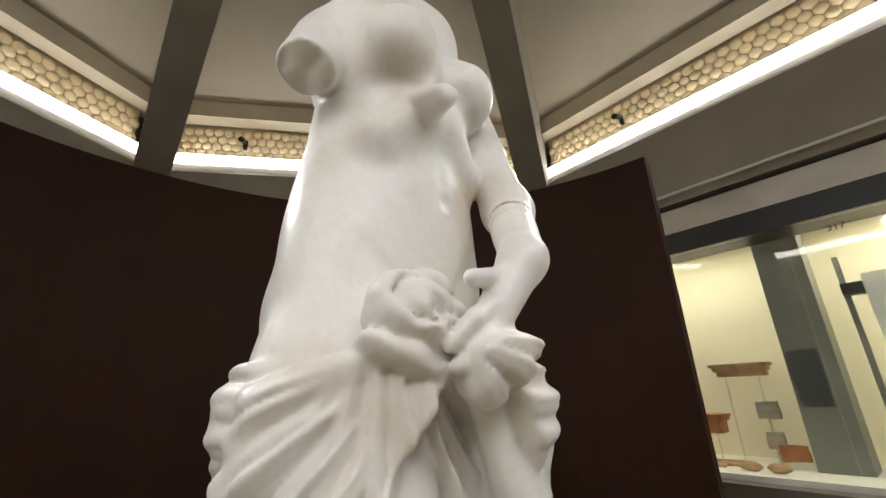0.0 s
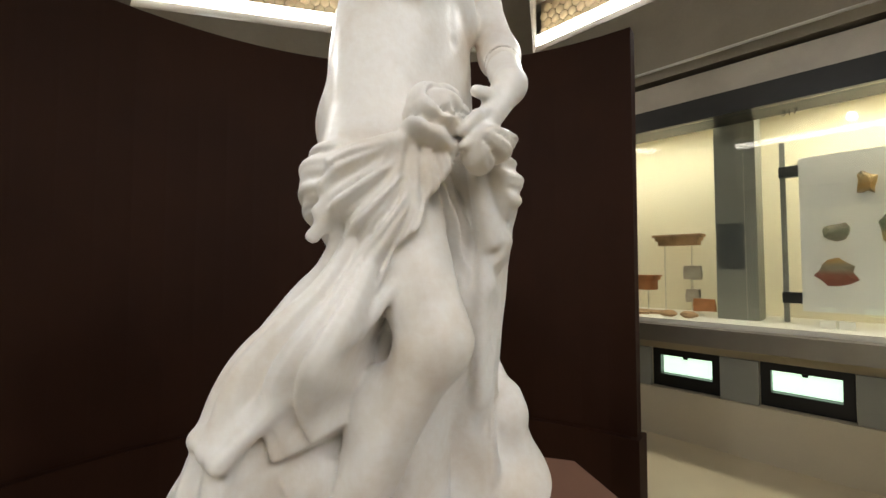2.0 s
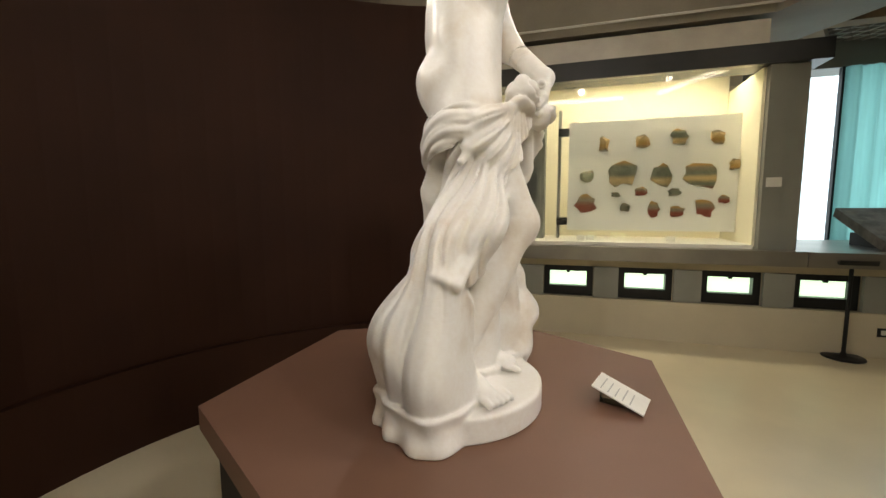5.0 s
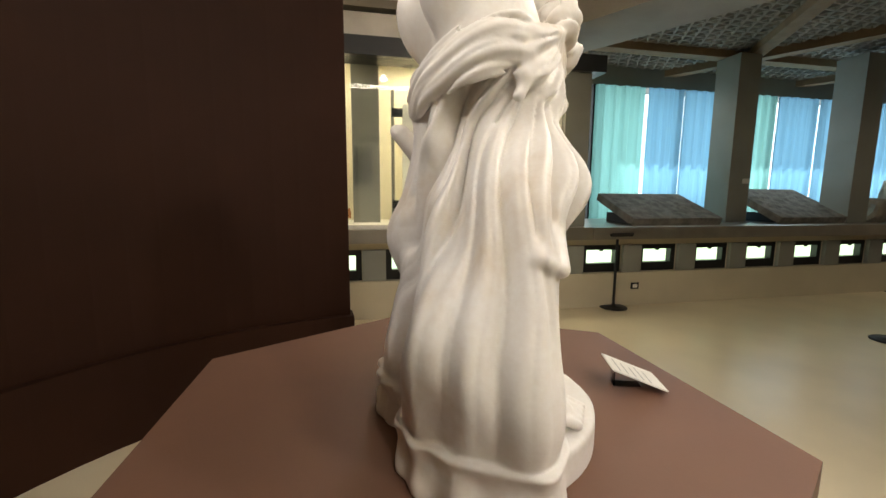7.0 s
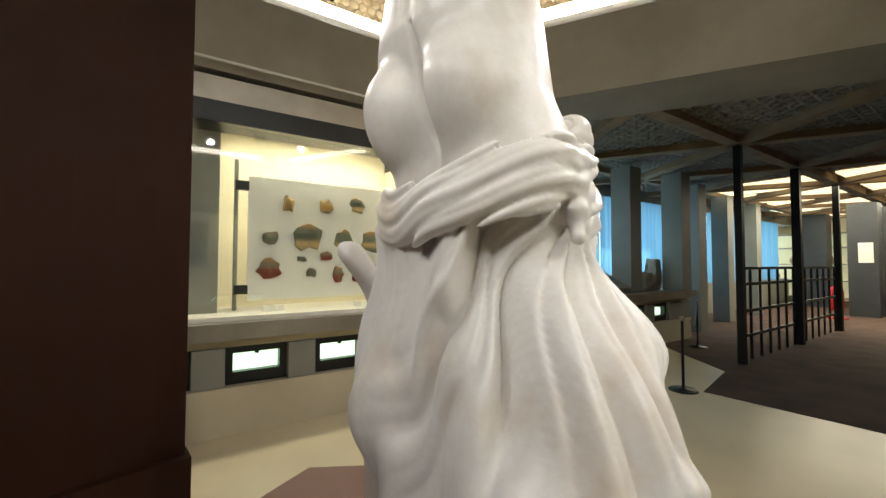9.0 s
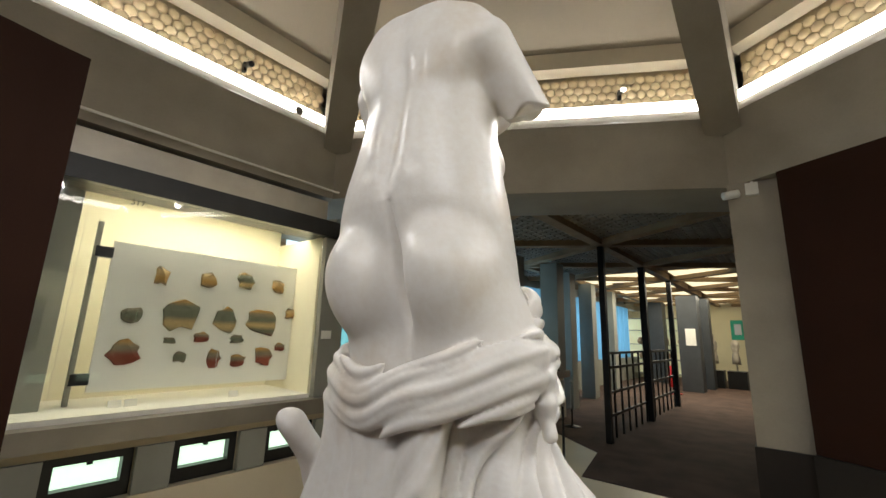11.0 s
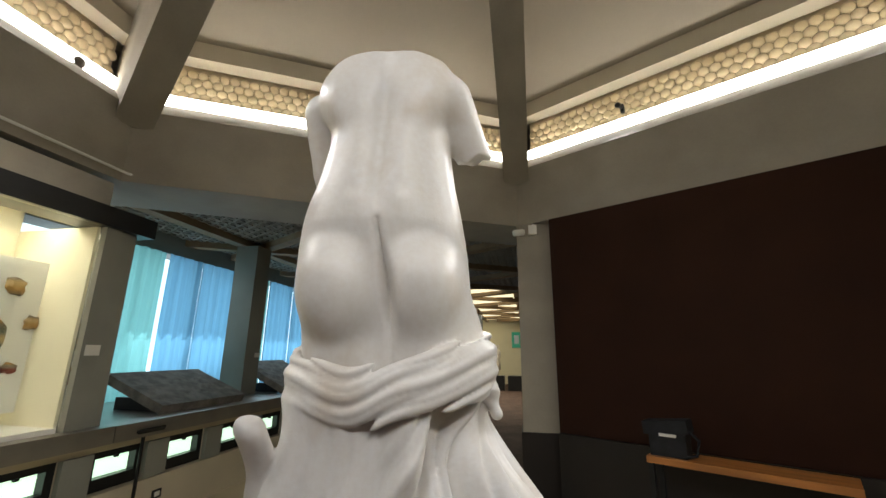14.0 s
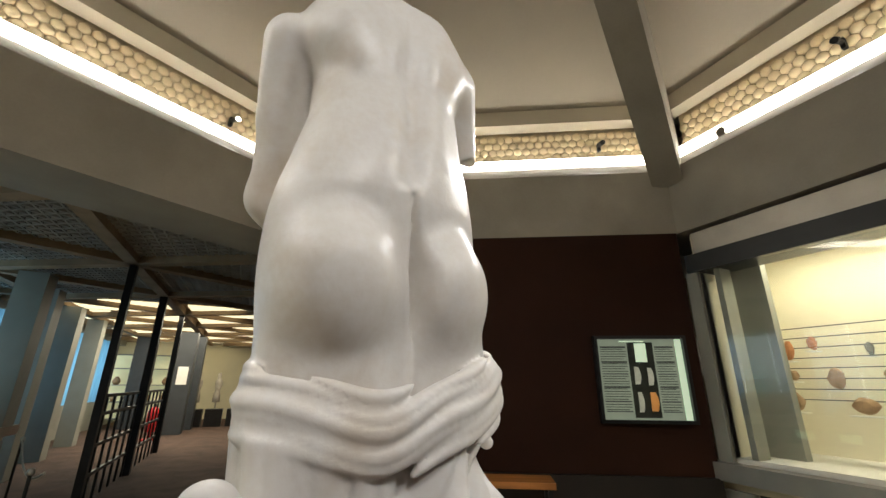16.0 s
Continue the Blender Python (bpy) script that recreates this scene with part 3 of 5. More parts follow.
# ---- columns at the open side ----
col = thing("column", Matrix(), "grey concrete column with a near-black foot", "column")
boxes("shaft", [(4.60, 5.05, -0.45, 0.02, 0.93, 3.58)], CONCRETE, col, "concrete shaft", 0.008)
boxes("foot", [(4.58, 5.07, -0.47, 0.04, 0.0, 0.928)], DARK, col, "near-black foot", 0.008)
cc = thing("security_camera", pose(4.62, -0.15, 3.47, 0, 0, 0), "white security camera with a junction box on the column", "security camera")
bm = bmesh.new()
tube(bm, [(-0.10, 0.20, -0.03), (-0.02, 0.08, 0.0)], 0.045, 12)
part("housing", bm, WHITE, cc, smooth=True)
boxes("junction_box", [(-0.08, 0.0, -0.10, 0.01, -0.05, 0.08)], WHITE, cc, "", 0.008)
bm = bmesh.new()
tube(bm, [(-0.03, -0.05, 0.07), (-0.03, -0.05, 0.75)], 0.012, 8)
part("cable", bm, WHITE, cc)
ex = thing("exit_sign", pose(4.66, 0.08, 2.03), "small green emergency exit sign beside the column", "sign")
boxes("plate", [(-0.01, 0.01, -0.06, 0.05, -0.10, 0.10)], GREEN, ex)
boxes("symbol", [(-0.014, -0.0105, -0.04, 0.02, -0.05, 0.06)], WHITE, ex)


# ---- hall beyond the open side ----
NODE, ROW = 3.05, 2.64


def hall_node(i, j):
    return Vector((4.6 + NODE * (i + 0.5 * (j % 2)), 2.45 + ROW * j, 0))


CEIL_IN = [(2.72, 4.4), (5.08, 0.25), (5.08, -9), (27, -9), (27, 9), (2.72, 9)]
bm = bmesh.new()
prism(bm, CEIL_IN, 3.92, 4.1)


def bar(bm, a, b, w, z0, z1):
    d = (b - a).normalized()
    n = Vector((-d.y, d.x, 0)) * w / 2
    prism(bm, [(p.x, p.y) for p in (a + n, a - n, b - n, b + n)][::-1], z0, z1)


def inside(p):
    return p.x > 2.8 and p.x < 26 and abs(p.y) < 8.8 and p.y > 4.4 - (p.x - 2.72) * 1.75 + 0.1


for j in range(-4, 3):
    for i in range(-1, 7):
        a = hall_node(i, j)
        for b in (hall_node(i + 1, j), hall_node(i + (j % 2), j + 1), hall_node(i + (j % 2) - 1, j + 1)):
            if not inside(a) and not inside(b):
                continue
            steps = [a.lerp(b, k / 24) for k in range(25)]
            good = [p for p in steps if inside(p)]
            if len(good) > 2:
                bar(bm, good[0], good[-1], 0.20, 3.74, 3.918)
hall = structure(part("ceiling_hall", bm, HALL_CEILING), "dark hall ceiling with triangular concrete ribs", "ceiling")
# fine honeycomb lattice hung between the ribs
verts, faces = [], []
for k in range(60):
    for ang in (0.0, 60.0, 120.0):
        d = Vector((math.cos(math.radians(ang)), math.sin(math.radians(ang)), 0))
        n = Vector((-d.y, d.x, 0))
        mid = Vector((7.6, 2.4, 0)) + n * (k - 30) * 0.16
        good = [mid + d * (q * 0.12) for q in range(-50, 51)]
        good = [p for p in good if inside(p) and p.x < 12.3]
        if len(good) < 3:
            continue
        a, b, w = good[0], good[-1], n * 0.012
        base_i = len(verts)
        verts += [(a + w)[:2] + (3.85,), (a - w)[:2] + (3.85,), (b - w)[:2] + (3.85,), (b + w)[:2] + (3.85,), (a + w)[:2] + (3.92,), (a - w)[:2] + (3.92,), (b - w)[:2] + (3.92,), (b + w)[:2] + (3.92,)]
        faces += [tuple(base_i + q for q in f) for f in ((0, 1, 2, 3), (0, 3, 7, 4), (1, 5, 6, 2))]
me = bpy.data.meshes.new("ceiling_lattice")
me.from_pydata(verts, [], faces)
me.materials.append(CONCRETE)
structure(new("ceiling_lattice", me), "fine honeycomb lattice of the hall ceiling", "ceiling")
bm = bmesh.new()
for i, (x0, x1, y0, y1) in enumerate(((12.6, 14.4, 0.4, 2.2), (12.6, 14.4, 2.7, 5.2), (14.8, 17.0, 0.4, 2.2), (14.8, 17.0, 2.7, 5.6), (17.4, 20.5, 0.4, 2.2), (17.4, 20.5, 2.7, 5.6), (20.8, 25.0, 0.4, 5.6))):
    box(bm, x0, x1, y0, y1, 3.86, 3.90)
structure(part("luminous_ceiling", bm, LIT_CEILING), "glowing warm luminous ceiling fields in the far hall", "luminous ceiling")

# north, south and west walls and roof are unseen, added to shut out sky
for nm, dims, mat, lb_ in (
    ("wall_outer_north", (-9.0, 27.0, 9.0, 9.2, 0, 8), BEIGE, "plain unseen outer wall added to close off the sky"),
    ("wall_outer_south", (-9.0, 27.0, -9.2, -9.0, 0, 8), BEIGE, "plain unseen outer wall added to close off the sky"),
    ("wall_outer_west", (-9.2, -9.0, -9.2, 9.2, 0, 8), BEIGE, "plain unseen outer wall added to close off the sky"),
    ("wall_far_east", (25.5, 26.0, -9.0, 9.0, 0, 3.9), FAR_WALL, "cream far wall of the hall"),
    ("roof", (-9.2, 27, -9.2, 9.2, 8.0, 8.2), CONCRETE, "flat unseen slab added above the building to close off the sky"),
):
    structure(boxes(nm, [dims], mat), lb_, "wall" if nm != "roof" else "roof")
# unseen too, added to close the gap behind the brown wall
structure(boxes("wall_screen_back", [(5.3, 5.5, -9.0, -2.6, 0, 3.9)], BEIGE), "plain unseen wall added to close the hall behind the brown wall", "wall")

# curtained windows along the ledge
def cloth(name, rgb):
    m = bpy.data.materials.new(name)
    m.use_nodes = True
    n, l = m.node_tree.nodes, m.node_tree.links
    n.remove(n["Principled BSDF"])
    di, tr, mx, tx, mp, co, ramp = (n.new("ShaderNode" + k) for k in ("BsdfDiffuse", "BsdfTranslucent", "MixShader", "TexNoise", "Mapping", "TexCoord", "Mix"))
    mp.inputs["Scale"].default_value = (9, 9, 0.4)
    tx.inputs["Scale"].default_value = 1.5
    l.new(co.outputs["Object"], mp.inputs["Vector"])
    l.new(mp.outputs[0], tx.inputs["Vector"])
    ramp.data_type = "RGBA"
    ramp.inputs["A"].default_value, ramp.inputs["B"].default_value = (*(c * 0.72 for c in rgb), 1), (*rgb, 1)
    l.new(tx.outputs["Fac"], ramp.inputs["Factor"])
    for s_ in (di, tr):
        l.new(ramp.outputs["Result"], s_.inputs[0])
    mx.inputs[0].default_value = 0.72
    l.new(di.outputs[0], mx.inputs[1])
    l.new(tr.outputs[0], mx.inputs[2])
    l.new(mx.outputs[0], n["Material Output"].inputs[0])
    return m


TEAL_CLOTH, BLUE_CLOTH = cloth("teal_curtain", (0.30, 0.62, 0.58)), cloth("blue_curtain", (0.24, 0.50, 0.68))
OUTSIDE = material("daylight_backdrop", (0.7, 0.85, 0.9), 0.6, var=0, emit=(0.80, 0.93, 1.0), strength=1.7)
structure(boxes("backdrop", [(3.2, 24.0, 6.65, 6.67, 0.9, 3.7)], OUTSIDE), "plain bright daylight behind the curtains", "backdrop")
structure(boxes("wall_lintel", [(2.9, 25.0, 6.15, 6.6, 3.52, 3.9), (2.9, 25.0, 5.95, 6.6, 0.0, 1.05)], GREY_PAINT), "grey lintel and sill wall of the window front", "wall")
for k, (x0, x1, mat) in enumerate(((3.95, 4.95, TEAL_CLOTH), (4.99, 5.75, BLUE_CLOTH), (5.78, 6.9, BLUE_CLOTH), (6.95, 7.9, TEAL_CLOTH), (7.93, 9.0, BLUE_CLOTH), (9.03, 10.4, BLUE_CLOTH), (10.45, 12.5, BLUE_CLOTH), (12.6, 15.0, BLUE_CLOTH), (15.1, 18.0, BLUE_CLOTH), (18.1, 22.0, BLUE_CLOTH))):
    bm = bmesh.new()
    n = int((x1 - x0) / 0.03)
    cols_ = []
    for i in range(n + 1):
        x = x0 + (x1 - x0) * i / n
        y = 6.05 + 0.03 * math.sin(x * 26) + 0.016 * math.sin(x * 61 + k)
        cols_.append((bm.verts.new((x, y, 1.05)), bm.verts.new((x + 0.004 * math.sin(x * 40), y, 2.4)), bm.verts.new((x, y * 0.999, 3.50))))
    for a, b in zip(cols_, cols_[1:]):
        bm.faces.new((a[0], b[0], b[1], a[1]))
        bm.faces.new((a[1], b[1], b[2], a[2]))
    o = part("curtain", bm, mat, smooth=True)
    tagged(o, "thin teal curtain before a daylit window" if mat is TEAL_CLOTH else "thin blue curtain before a daylit window", "curtain", "curtains")
for k in (3.97, 5.76, 6.92, 7.91, 9.02, 10.42, 12.55, 15.05):
    structure(boxes("window_mullion", [(k - 0.03, k + 0.03, 6.12, 6.2, 1.05, 3.52)], BLACK_METAL), "dark window mullion", "mullion")
for k, (x, y) in enumerate(((5.78, 4.95), (7.65, 4.5), (9.15, 4.2), (10.9, 4.6), (13.4, 4.9), (16.2, 5.1))):
    c = boxes("column", [(x - 0.20, x + 0.20, y - 0.22, y + 0.22, 1.12 if x < 9.6 else 0.0, 3.738)], GREY_PAINT, None, "", 0.01)
    tagged(c, "square grey column between the curtained windows", "column", "window columns")
boxes_card = boxes("caption_card", [(5.83, 5.97, 4.72, 4.727, 1.74, 1.82)], CARD)
tagged(boxes_card, "white caption card on a grey column", "card", "caption cards")


def slab(x0, x1, y0, y1, z0, z1, seed, label):
    """A tilted carved slab on two blocks."""
    t = thing("relief_slab", Matrix(), label, "stone slab", "relief slabs")
    bm = bmesh.new()
    n, m = 34, 16
    run = math.hypot(y1 - y0, z1 - z0)
    nrm = Vector((0, -(z1 - z0), y1 - y0)) / run
    grid_ = []
    for j in range(m + 1):
        row = []
        for i in range(n + 1):
            p = Vector((x0 + (x1 - x0) * i / n, y0 + (y1 - y0) * j / m, z0 + (z1 - z0) * j / m))
            inner_ = min(i, n - i, j, m - j)
            lift = 0.05 + (0.035 * abs(noise.noise(Vector((i * 0.32, j * 0.4, seed)))) - 0.012 if inner_ > 1 else 0.0)
            row.append(bm.verts.new(p + nrm * lift))
        grid_.append(row)
    for j in range(m):
        for i in range(n):
            bm.faces.new((grid_[j][i], grid_[j][i + 1], grid_[j + 1][i + 1], grid_[j + 1][i]))
    rim = grid_[0] + [r[-1] for r in grid_[1:]] + grid_[-1][-2::-1] + [r[0] for r in grid_[-2:0:-1]]
    low_ = [bm.verts.new(v.co - nrm * 0.11) for v in rim]
    for i in range(len(rim)):
        j = (i + 1) % len(rim)
        bm.faces.new((rim[i], low_[i], low_[j], rim[j]))
    bm.faces.new(low_[::-1])
    part("slab", bm, RELIEF, t, "grey carved stone")
    boxes("support", [(x0 + 0.15, x0 + 0.23, y0 + 0.25, y1 - 0.05, 1.118, z0 + 0.10), (x1 - 0.23, x1 - 0.15, y0 + 0.25, y1 - 0.05, 1.118, z0 + 0.10)], BLACK_METAL, t)
    return t


slab(3.50, 4.98, 4.22, 5.12, 1.17, 1.52, 3, "grey carved stone relief slab tilted on the ledge")
slab(6.15, 7.50, 4.30, 5.25, 1.17, 1.62, 9, "large grey carved stone slab tilted on the ledge")
for k, (x, y, w, h_) in enumerate(((8.3, 4.5, 0.5, 0.42), (8.9, 4.6, 0.35, 0.75), (9.5, 4.5, 0.4, 0.35))):
    bm = bmesh.new()
    bmesh.ops.create_icosphere(bm, subdivisions=3, radius=0.5)
    for v in bm.verts:
        q = Vector([max(-0.36, min(0.36, c)) for c in v.co])
        v.co = Vector((q.x * w * 1.3, q.y * w, q.z * h_ * 1.3)) + 0.05 * noise.noise_vector(v.co * 3 + Vector((k, 2, 1)))
    o = part("stone_block", bm, STONE)
    o.location = (x, y, 1.115 + 0.45 * h_)
    tagged(o, "pale broken stone block standing on the ledge", "stone", "stone blocks")


# ---- stands ----
def stand(x, y, tray, label):
    t = thing("label_post" if tray else "barrier_post", Matrix.Translation((x, y, 0)), label, "post")
    bm = bmesh.new()
    lathe(bm, [(0.18, 0.0), (0.18, 0.012), (0.16, 0.022), (0.03, 0.03), (0.022, 0.06)], 28)
    part("foot", bm, BLACK_METAL, t, smooth=True)
    bm = bmesh.new()
    tube(bm, [(0, 0, 0.05), (0, 0, 1.02 if tray else 0.95)], 0.018, 12)
    part("pole", bm, BLACK_METAL, t)
    if tray:
        bm = bmesh.new()
        box(bm, -0.16, 0.16, -0.11, 0.11, 0, 0.025, pose(0, 0, 1.03, 18, 0, 0))
        box(bm, -0.16, 0.16, -0.11, -0.095, 0.025, 0.045, pose(0, 0, 1.03, 18, 0, 0))
        part("tray", bm, BLACK, t, "black tilted tray")
        bm = bmesh.new()
        box(bm, -0.13, 0.13, -0.08, 0.09, 0.0255, 0.028, pose(0, 0, 1.03, 18, 0, 0))
        part("sheet", bm, material("dark_print", (0.05, 0.06, 0.07), 0.25, var=0.2, scale=9), t)
    else:
        bm = bmesh.new()
        lathe(bm, [(0.03, 0.93), (0.034, 0.95), (0.03, 0.985), (0.01, 0.995)], 14)
        part("cap", bm, METAL, t, smooth=True)
    return t


stand(3.16, 4.05, True, "black label post with a tilted tray and round foot")
stand(5.335, 2.31, False, "black barrier post with a round foot")
stand(8.6, 3.55, False, "black barrier post by the ledge")
bm = bmesh.new()
tube(bm, [(5.33 + 3.27 * u, 2.20 + 1.35 * u, 0.94 - 0.9 * u * (1 - u)) for u in (k / 14 for k in range(15))], 0.014, 8)
tagged(part("barrier_rope", bm, material("grey_rope", (0.30, 0.28, 0.25), 0.9, var=0.2, scale=30)), "grey rope hanging between the barrier posts", "rope")
so = thing("wall_socket", Matrix.Translation((3.52, 4.118, 0.28)), "black wall socket with a white centre on the beige wall", "socket")
boxes("plate", [(-0.06, 0.06, -0.012, 0.0, -0.045, 0.045)], BLACK, so, "", 0.003)
boxes("insert", [(-0.035, 0.035, -0.016, -0.0125, -0.025, 0.025)], CARD, so)

# ---- posts and railing of the stair well ----
for k, (x, y, w) in enumerate(((7.70, 2.45, 0.11), (10.70, 2.45, 0.15), (13.80, 2.45, 0.13), (12.2, 5.1, 0.13))):
    tagged(boxes("steel_post", [(x - w / 2, x + w / 2, y - w / 2, y + w / 2, 0.006, 3.738)], BLACK_METAL, None, "", 0.006), "slim black steel post up to the ceiling", "post", "steel posts")


def railing(x0, y0, x1, y1, label):
    a, b = Vector((x0, y0, 0)), Vector((x1, y1, 0))
    t = thing("railing", Matrix(), label, "railing", "railings")
    for z in (0.42, 0.85, 1.32, 1.60):
        bm = bmesh.new()
        bar(bm, a, b, 0.05, z, z + 0.05)
        part("rail", bm, METAL if z == 1.30 else BLACK_METAL, t, "pale handrail" if z == 1.30 else "")
    n = int((b - a).length / 0.42)
    bm0 = bmesh.new()
    box(bm0, -0.018, 0.018, -0.018, 0.018, 0.006, 1.62)
    me_ = mesh_of("baluster", bm0, BLACK_METAL)
    for k in range(n + 1):
        o = new("baluster", me_)
        o.parent = t
        o.location = a.lerp(b, k / n)
    return t


railing(7.80, 2.50, 10.55, 2.50, "black steel railing with balusters on the carpet")
railing(10.85, 2.50, 13.65, 2.50, "black steel railing with balusters on the carpet")

# ---- far end of the hall ----
fe = thing("fire_extinguisher", Matrix.Translation((17.0, 3.15, 0.006)), "red fire extinguisher standing in the far hall", "fire extinguisher")
bm = bmesh.new()
lathe(bm, [(0.16, 0.25), (0.17, 0.30), (0.17, 0.85), (0.13, 0.98), (0.05, 1.02)], 18)
part("cylinder", bm, RED, fe, smooth=True)
bm = bmesh.new()
lathe(bm, [(0.04, 1.02), (0.05, 1.06), (0.03, 1.14)], 12)
part("valve", bm, BLACK_METAL, fe)
bm = bmesh.new()
lathe(bm, [(0.26, 0.0), (0.26, 0.03), (0.05, 0.05), (0.05, 0.25)], 18)
part("foot", bm, RED, fe)
for k, (x, y) in enumerate(((18.6, 2.75), (20.3, 2.6), (21.5, 4.6))):
    tagged(boxes("dark_column", [(x - 0.36, x + 0.36, y - 0.36, y + 0.36, 0.006, 3.70)], material("dark_grey_paint", (0.05, 0.055, 0.06), 0.5, var=0.1), None, "", 0.02), "dark grey column in the far hall", "column", "far columns")
tagged(boxes("paper_notice", [(18.21, 18.225, 2.5, 2.85, 1.75, 2.4)], CARD), "white paper notice on a dark column", "notice")
for k, y in enumerate((2.35, 1.55, 0.7)):
    tagged(boxes("display_plinth", [(21.0, 21.7, y - 0.34, y + 0.34, 0.006, 0.72)], BLACK, None, "", 0.01), "low black display plinth in the far hall", "plinth", "display plinths")
    if k < 2:
        bm = bmesh.new()
        lathe(bm, [(0.16, 0.0), (0.15, 0.25), (0.10, 0.5), (0.16, 0.75), (0.17, 0.9), (0.06, 1.02), (0.09, 1.15), (0.05, 1.26)], 14)
        for v in bm.verts:
            v.co += 0.03 * noise.noise_vector(v.co * 5 + Vector((k, 0, 0)))
        o = part("small_torso", bm, STONE, None, "", True)
        o.location = (21.35, y, 1.0)
        tagged(o, "small pale stone figure on a thin mount", "sculpture", "far sculptures")
        bm = bmesh.new()
        tube(bm, [(21.35, y, 0.72), (21.35, y, 1.01)], 0.03, 8)
        tagged(part("mount", bm, METAL), "thin steel mount under a small sculpture", "mount", "mounts")
fc = thing("glass_cabinet", Matrix.Translation((22.6, 5.2, 0)), "tall lit glass cabinet with shelves of pottery", "cabinet")
# the cabinet has no lamp; its light is put into the back as a glow
boxes("back", [(0.3, 0.34, -1.7, 1.7, 0.3, 3.0)], material("lit_lining", (0.75, 0.72, 0.45), 0.7, var=0.06, emit=(0.8, 0.78, 0.45), strength=0.35), fc)
for z in (0.3, 1.0, 1.7, 2.4, 3.0):
    boxes("shelf", [(-0.3, 0.3, -1.7, 1.7, z - 0.015, z + 0.015)], GREY_PAINT, fc)
for k in range(10):
    bm = bmesh.new()
    r = 0.10 + 0.03 * (k % 3)
    lathe(bm, [(r * 0.5, 0.0), (r, 0.12), (r * 0.8, 0.24), (r * 0.4, 0.3), (r * 0.5, 0.34)], 12)
    o = part("vase", bm, TERRA_PALE, None, "", True)
    o.location = (22.6, 3.8 + 0.62 * (k % 5), (1.015, 1.715)[k // 5])
    tagged(o, "small terracotta vase on a cabinet shelf", "vase", "vases")

# ---- small terracottas on wire mesh in the south showcase ----
sm = wall_frame(180)
mesh_t = thing("wire_grid", sm, "fine dark wire grid carrying small terracottas", "wire grid")
bm = bmesh.new()
for k in range(8):
    tube(bm, [(-1.95, 4.74, 1.72 + 0.10 * k), (1.6, 4.74, 1.72 + 0.10 * k)], 0.005, 6)
part("wires", bm, BLACK_METAL, mesh_t)
bm = bmesh.new()
for x in (-1.95, -0.75, 0.45, 1.6):
    tube(bm, [(x, 4.745, 1.166), (x, 4.745, 2.45)], 0.008, 6)
part("uprights", bm, BLACK_METAL, mesh_t)
rnd = random.Random(8)
for k, (x, z, w, h_, mat) in enumerate(((-1.80, 2.20, 0.10, 0.20, TERRA), (-1.58, 2.26, 0.08, 0.14, TERRA), (-1.46, 1.92, 0.13, 0.20, TERRA_PALE), (-1.30, 1.68, 0.20, 0.15, TERRA_PALE), (-1.84, 1.70, 0.15, 0.18, TERRA_PALE), (-1.80, 1.95, 0.08, 0.10, TERRA_PALE), (-1.16, 2.18, 0.06, 0.12, RELIEF), (-1.06, 1.95, 0.11, 0.10, TERRA_PALE), (-0.8, 1.9, 0.14, 0.2, TERRA_PALE), (-0.5, 2.1, 0.12, 0.16, TERRA))):
    bm = bmesh.new()
    bmesh.ops.create_icosphere(bm, subdivisions=2, radius=0.5)
    for v in bm.verts:
        v.co = Vector((v.co.x * w, v.co.y * 0.09, v.co.z * h_)) * (1 + 0.25 * noise.noise(v.co * 4 + Vector((k, k, 0))))
    o = part("terracotta_fragment", bm, mat)
    o.matrix_world = sm @ Matrix.Translation((x, 4.69, z))
    tagged(o, "small broken terracotta figurine fragment on a clear bracket", "fragment", "terracotta fragments")
    bk = boxes("clear_bracket", [(x - w * 0.6, x + w * 0.6, 4.62, 4.735, z - h_ / 2 - 0.018, z - h_ / 2 - 0.010)], WHITE)
    bk.matrix_world = sm
    tagged(bk, "pale bracket holding a terracotta fragment", "bracket", "brackets")
sheet = boxes("text_sheet", [(-2.52, -2.34, 4.06, 4.066, 1.95, 2.35)], CARD)
sheet.matrix_world = sm
tagged(sheet, "white text sheet fixed to the end post", "text sheet")

# ---- round detectors on the honeycomb strips ----
for yaw, x in ((0, 2.0), (180, -1.85)):
    m = wall_frame(yaw)
    bm = bmesh.new()
    lathe(bm, [(0.02, 0.0), (0.055, 0.015), (0.07, 0.05), (0.06, 0.085), (0.02, 0.10)], 18)
    bmesh.ops.rotate(bm, verts=bm.verts, matrix=Matrix.Rotation(math.pi / 2, 3, "X"))
    o = part("detector", bm, material("grey_plastic", (0.10, 0.09, 0.08), 0.5, var=0.1), None, "", True)
    o.matrix_world = m @ Matrix.Translation((x, 4.58, 4.84))
    tagged(o, "round grey detector on the lit honeycomb strip", "detector", "detectors")
lamp("hall_daylight", "AREA", look((8.0, 5.9, 2.4), (8.0, 2.0, 0.6)), 45, (0.80, 0.93, 1.0), 7.0, 2.0)
lamp("far_hall_light", "AREA", pose(17.0, 2.5, 3.7), 420, (1.0, 0.88, 0.65), 7.0, 4.0)

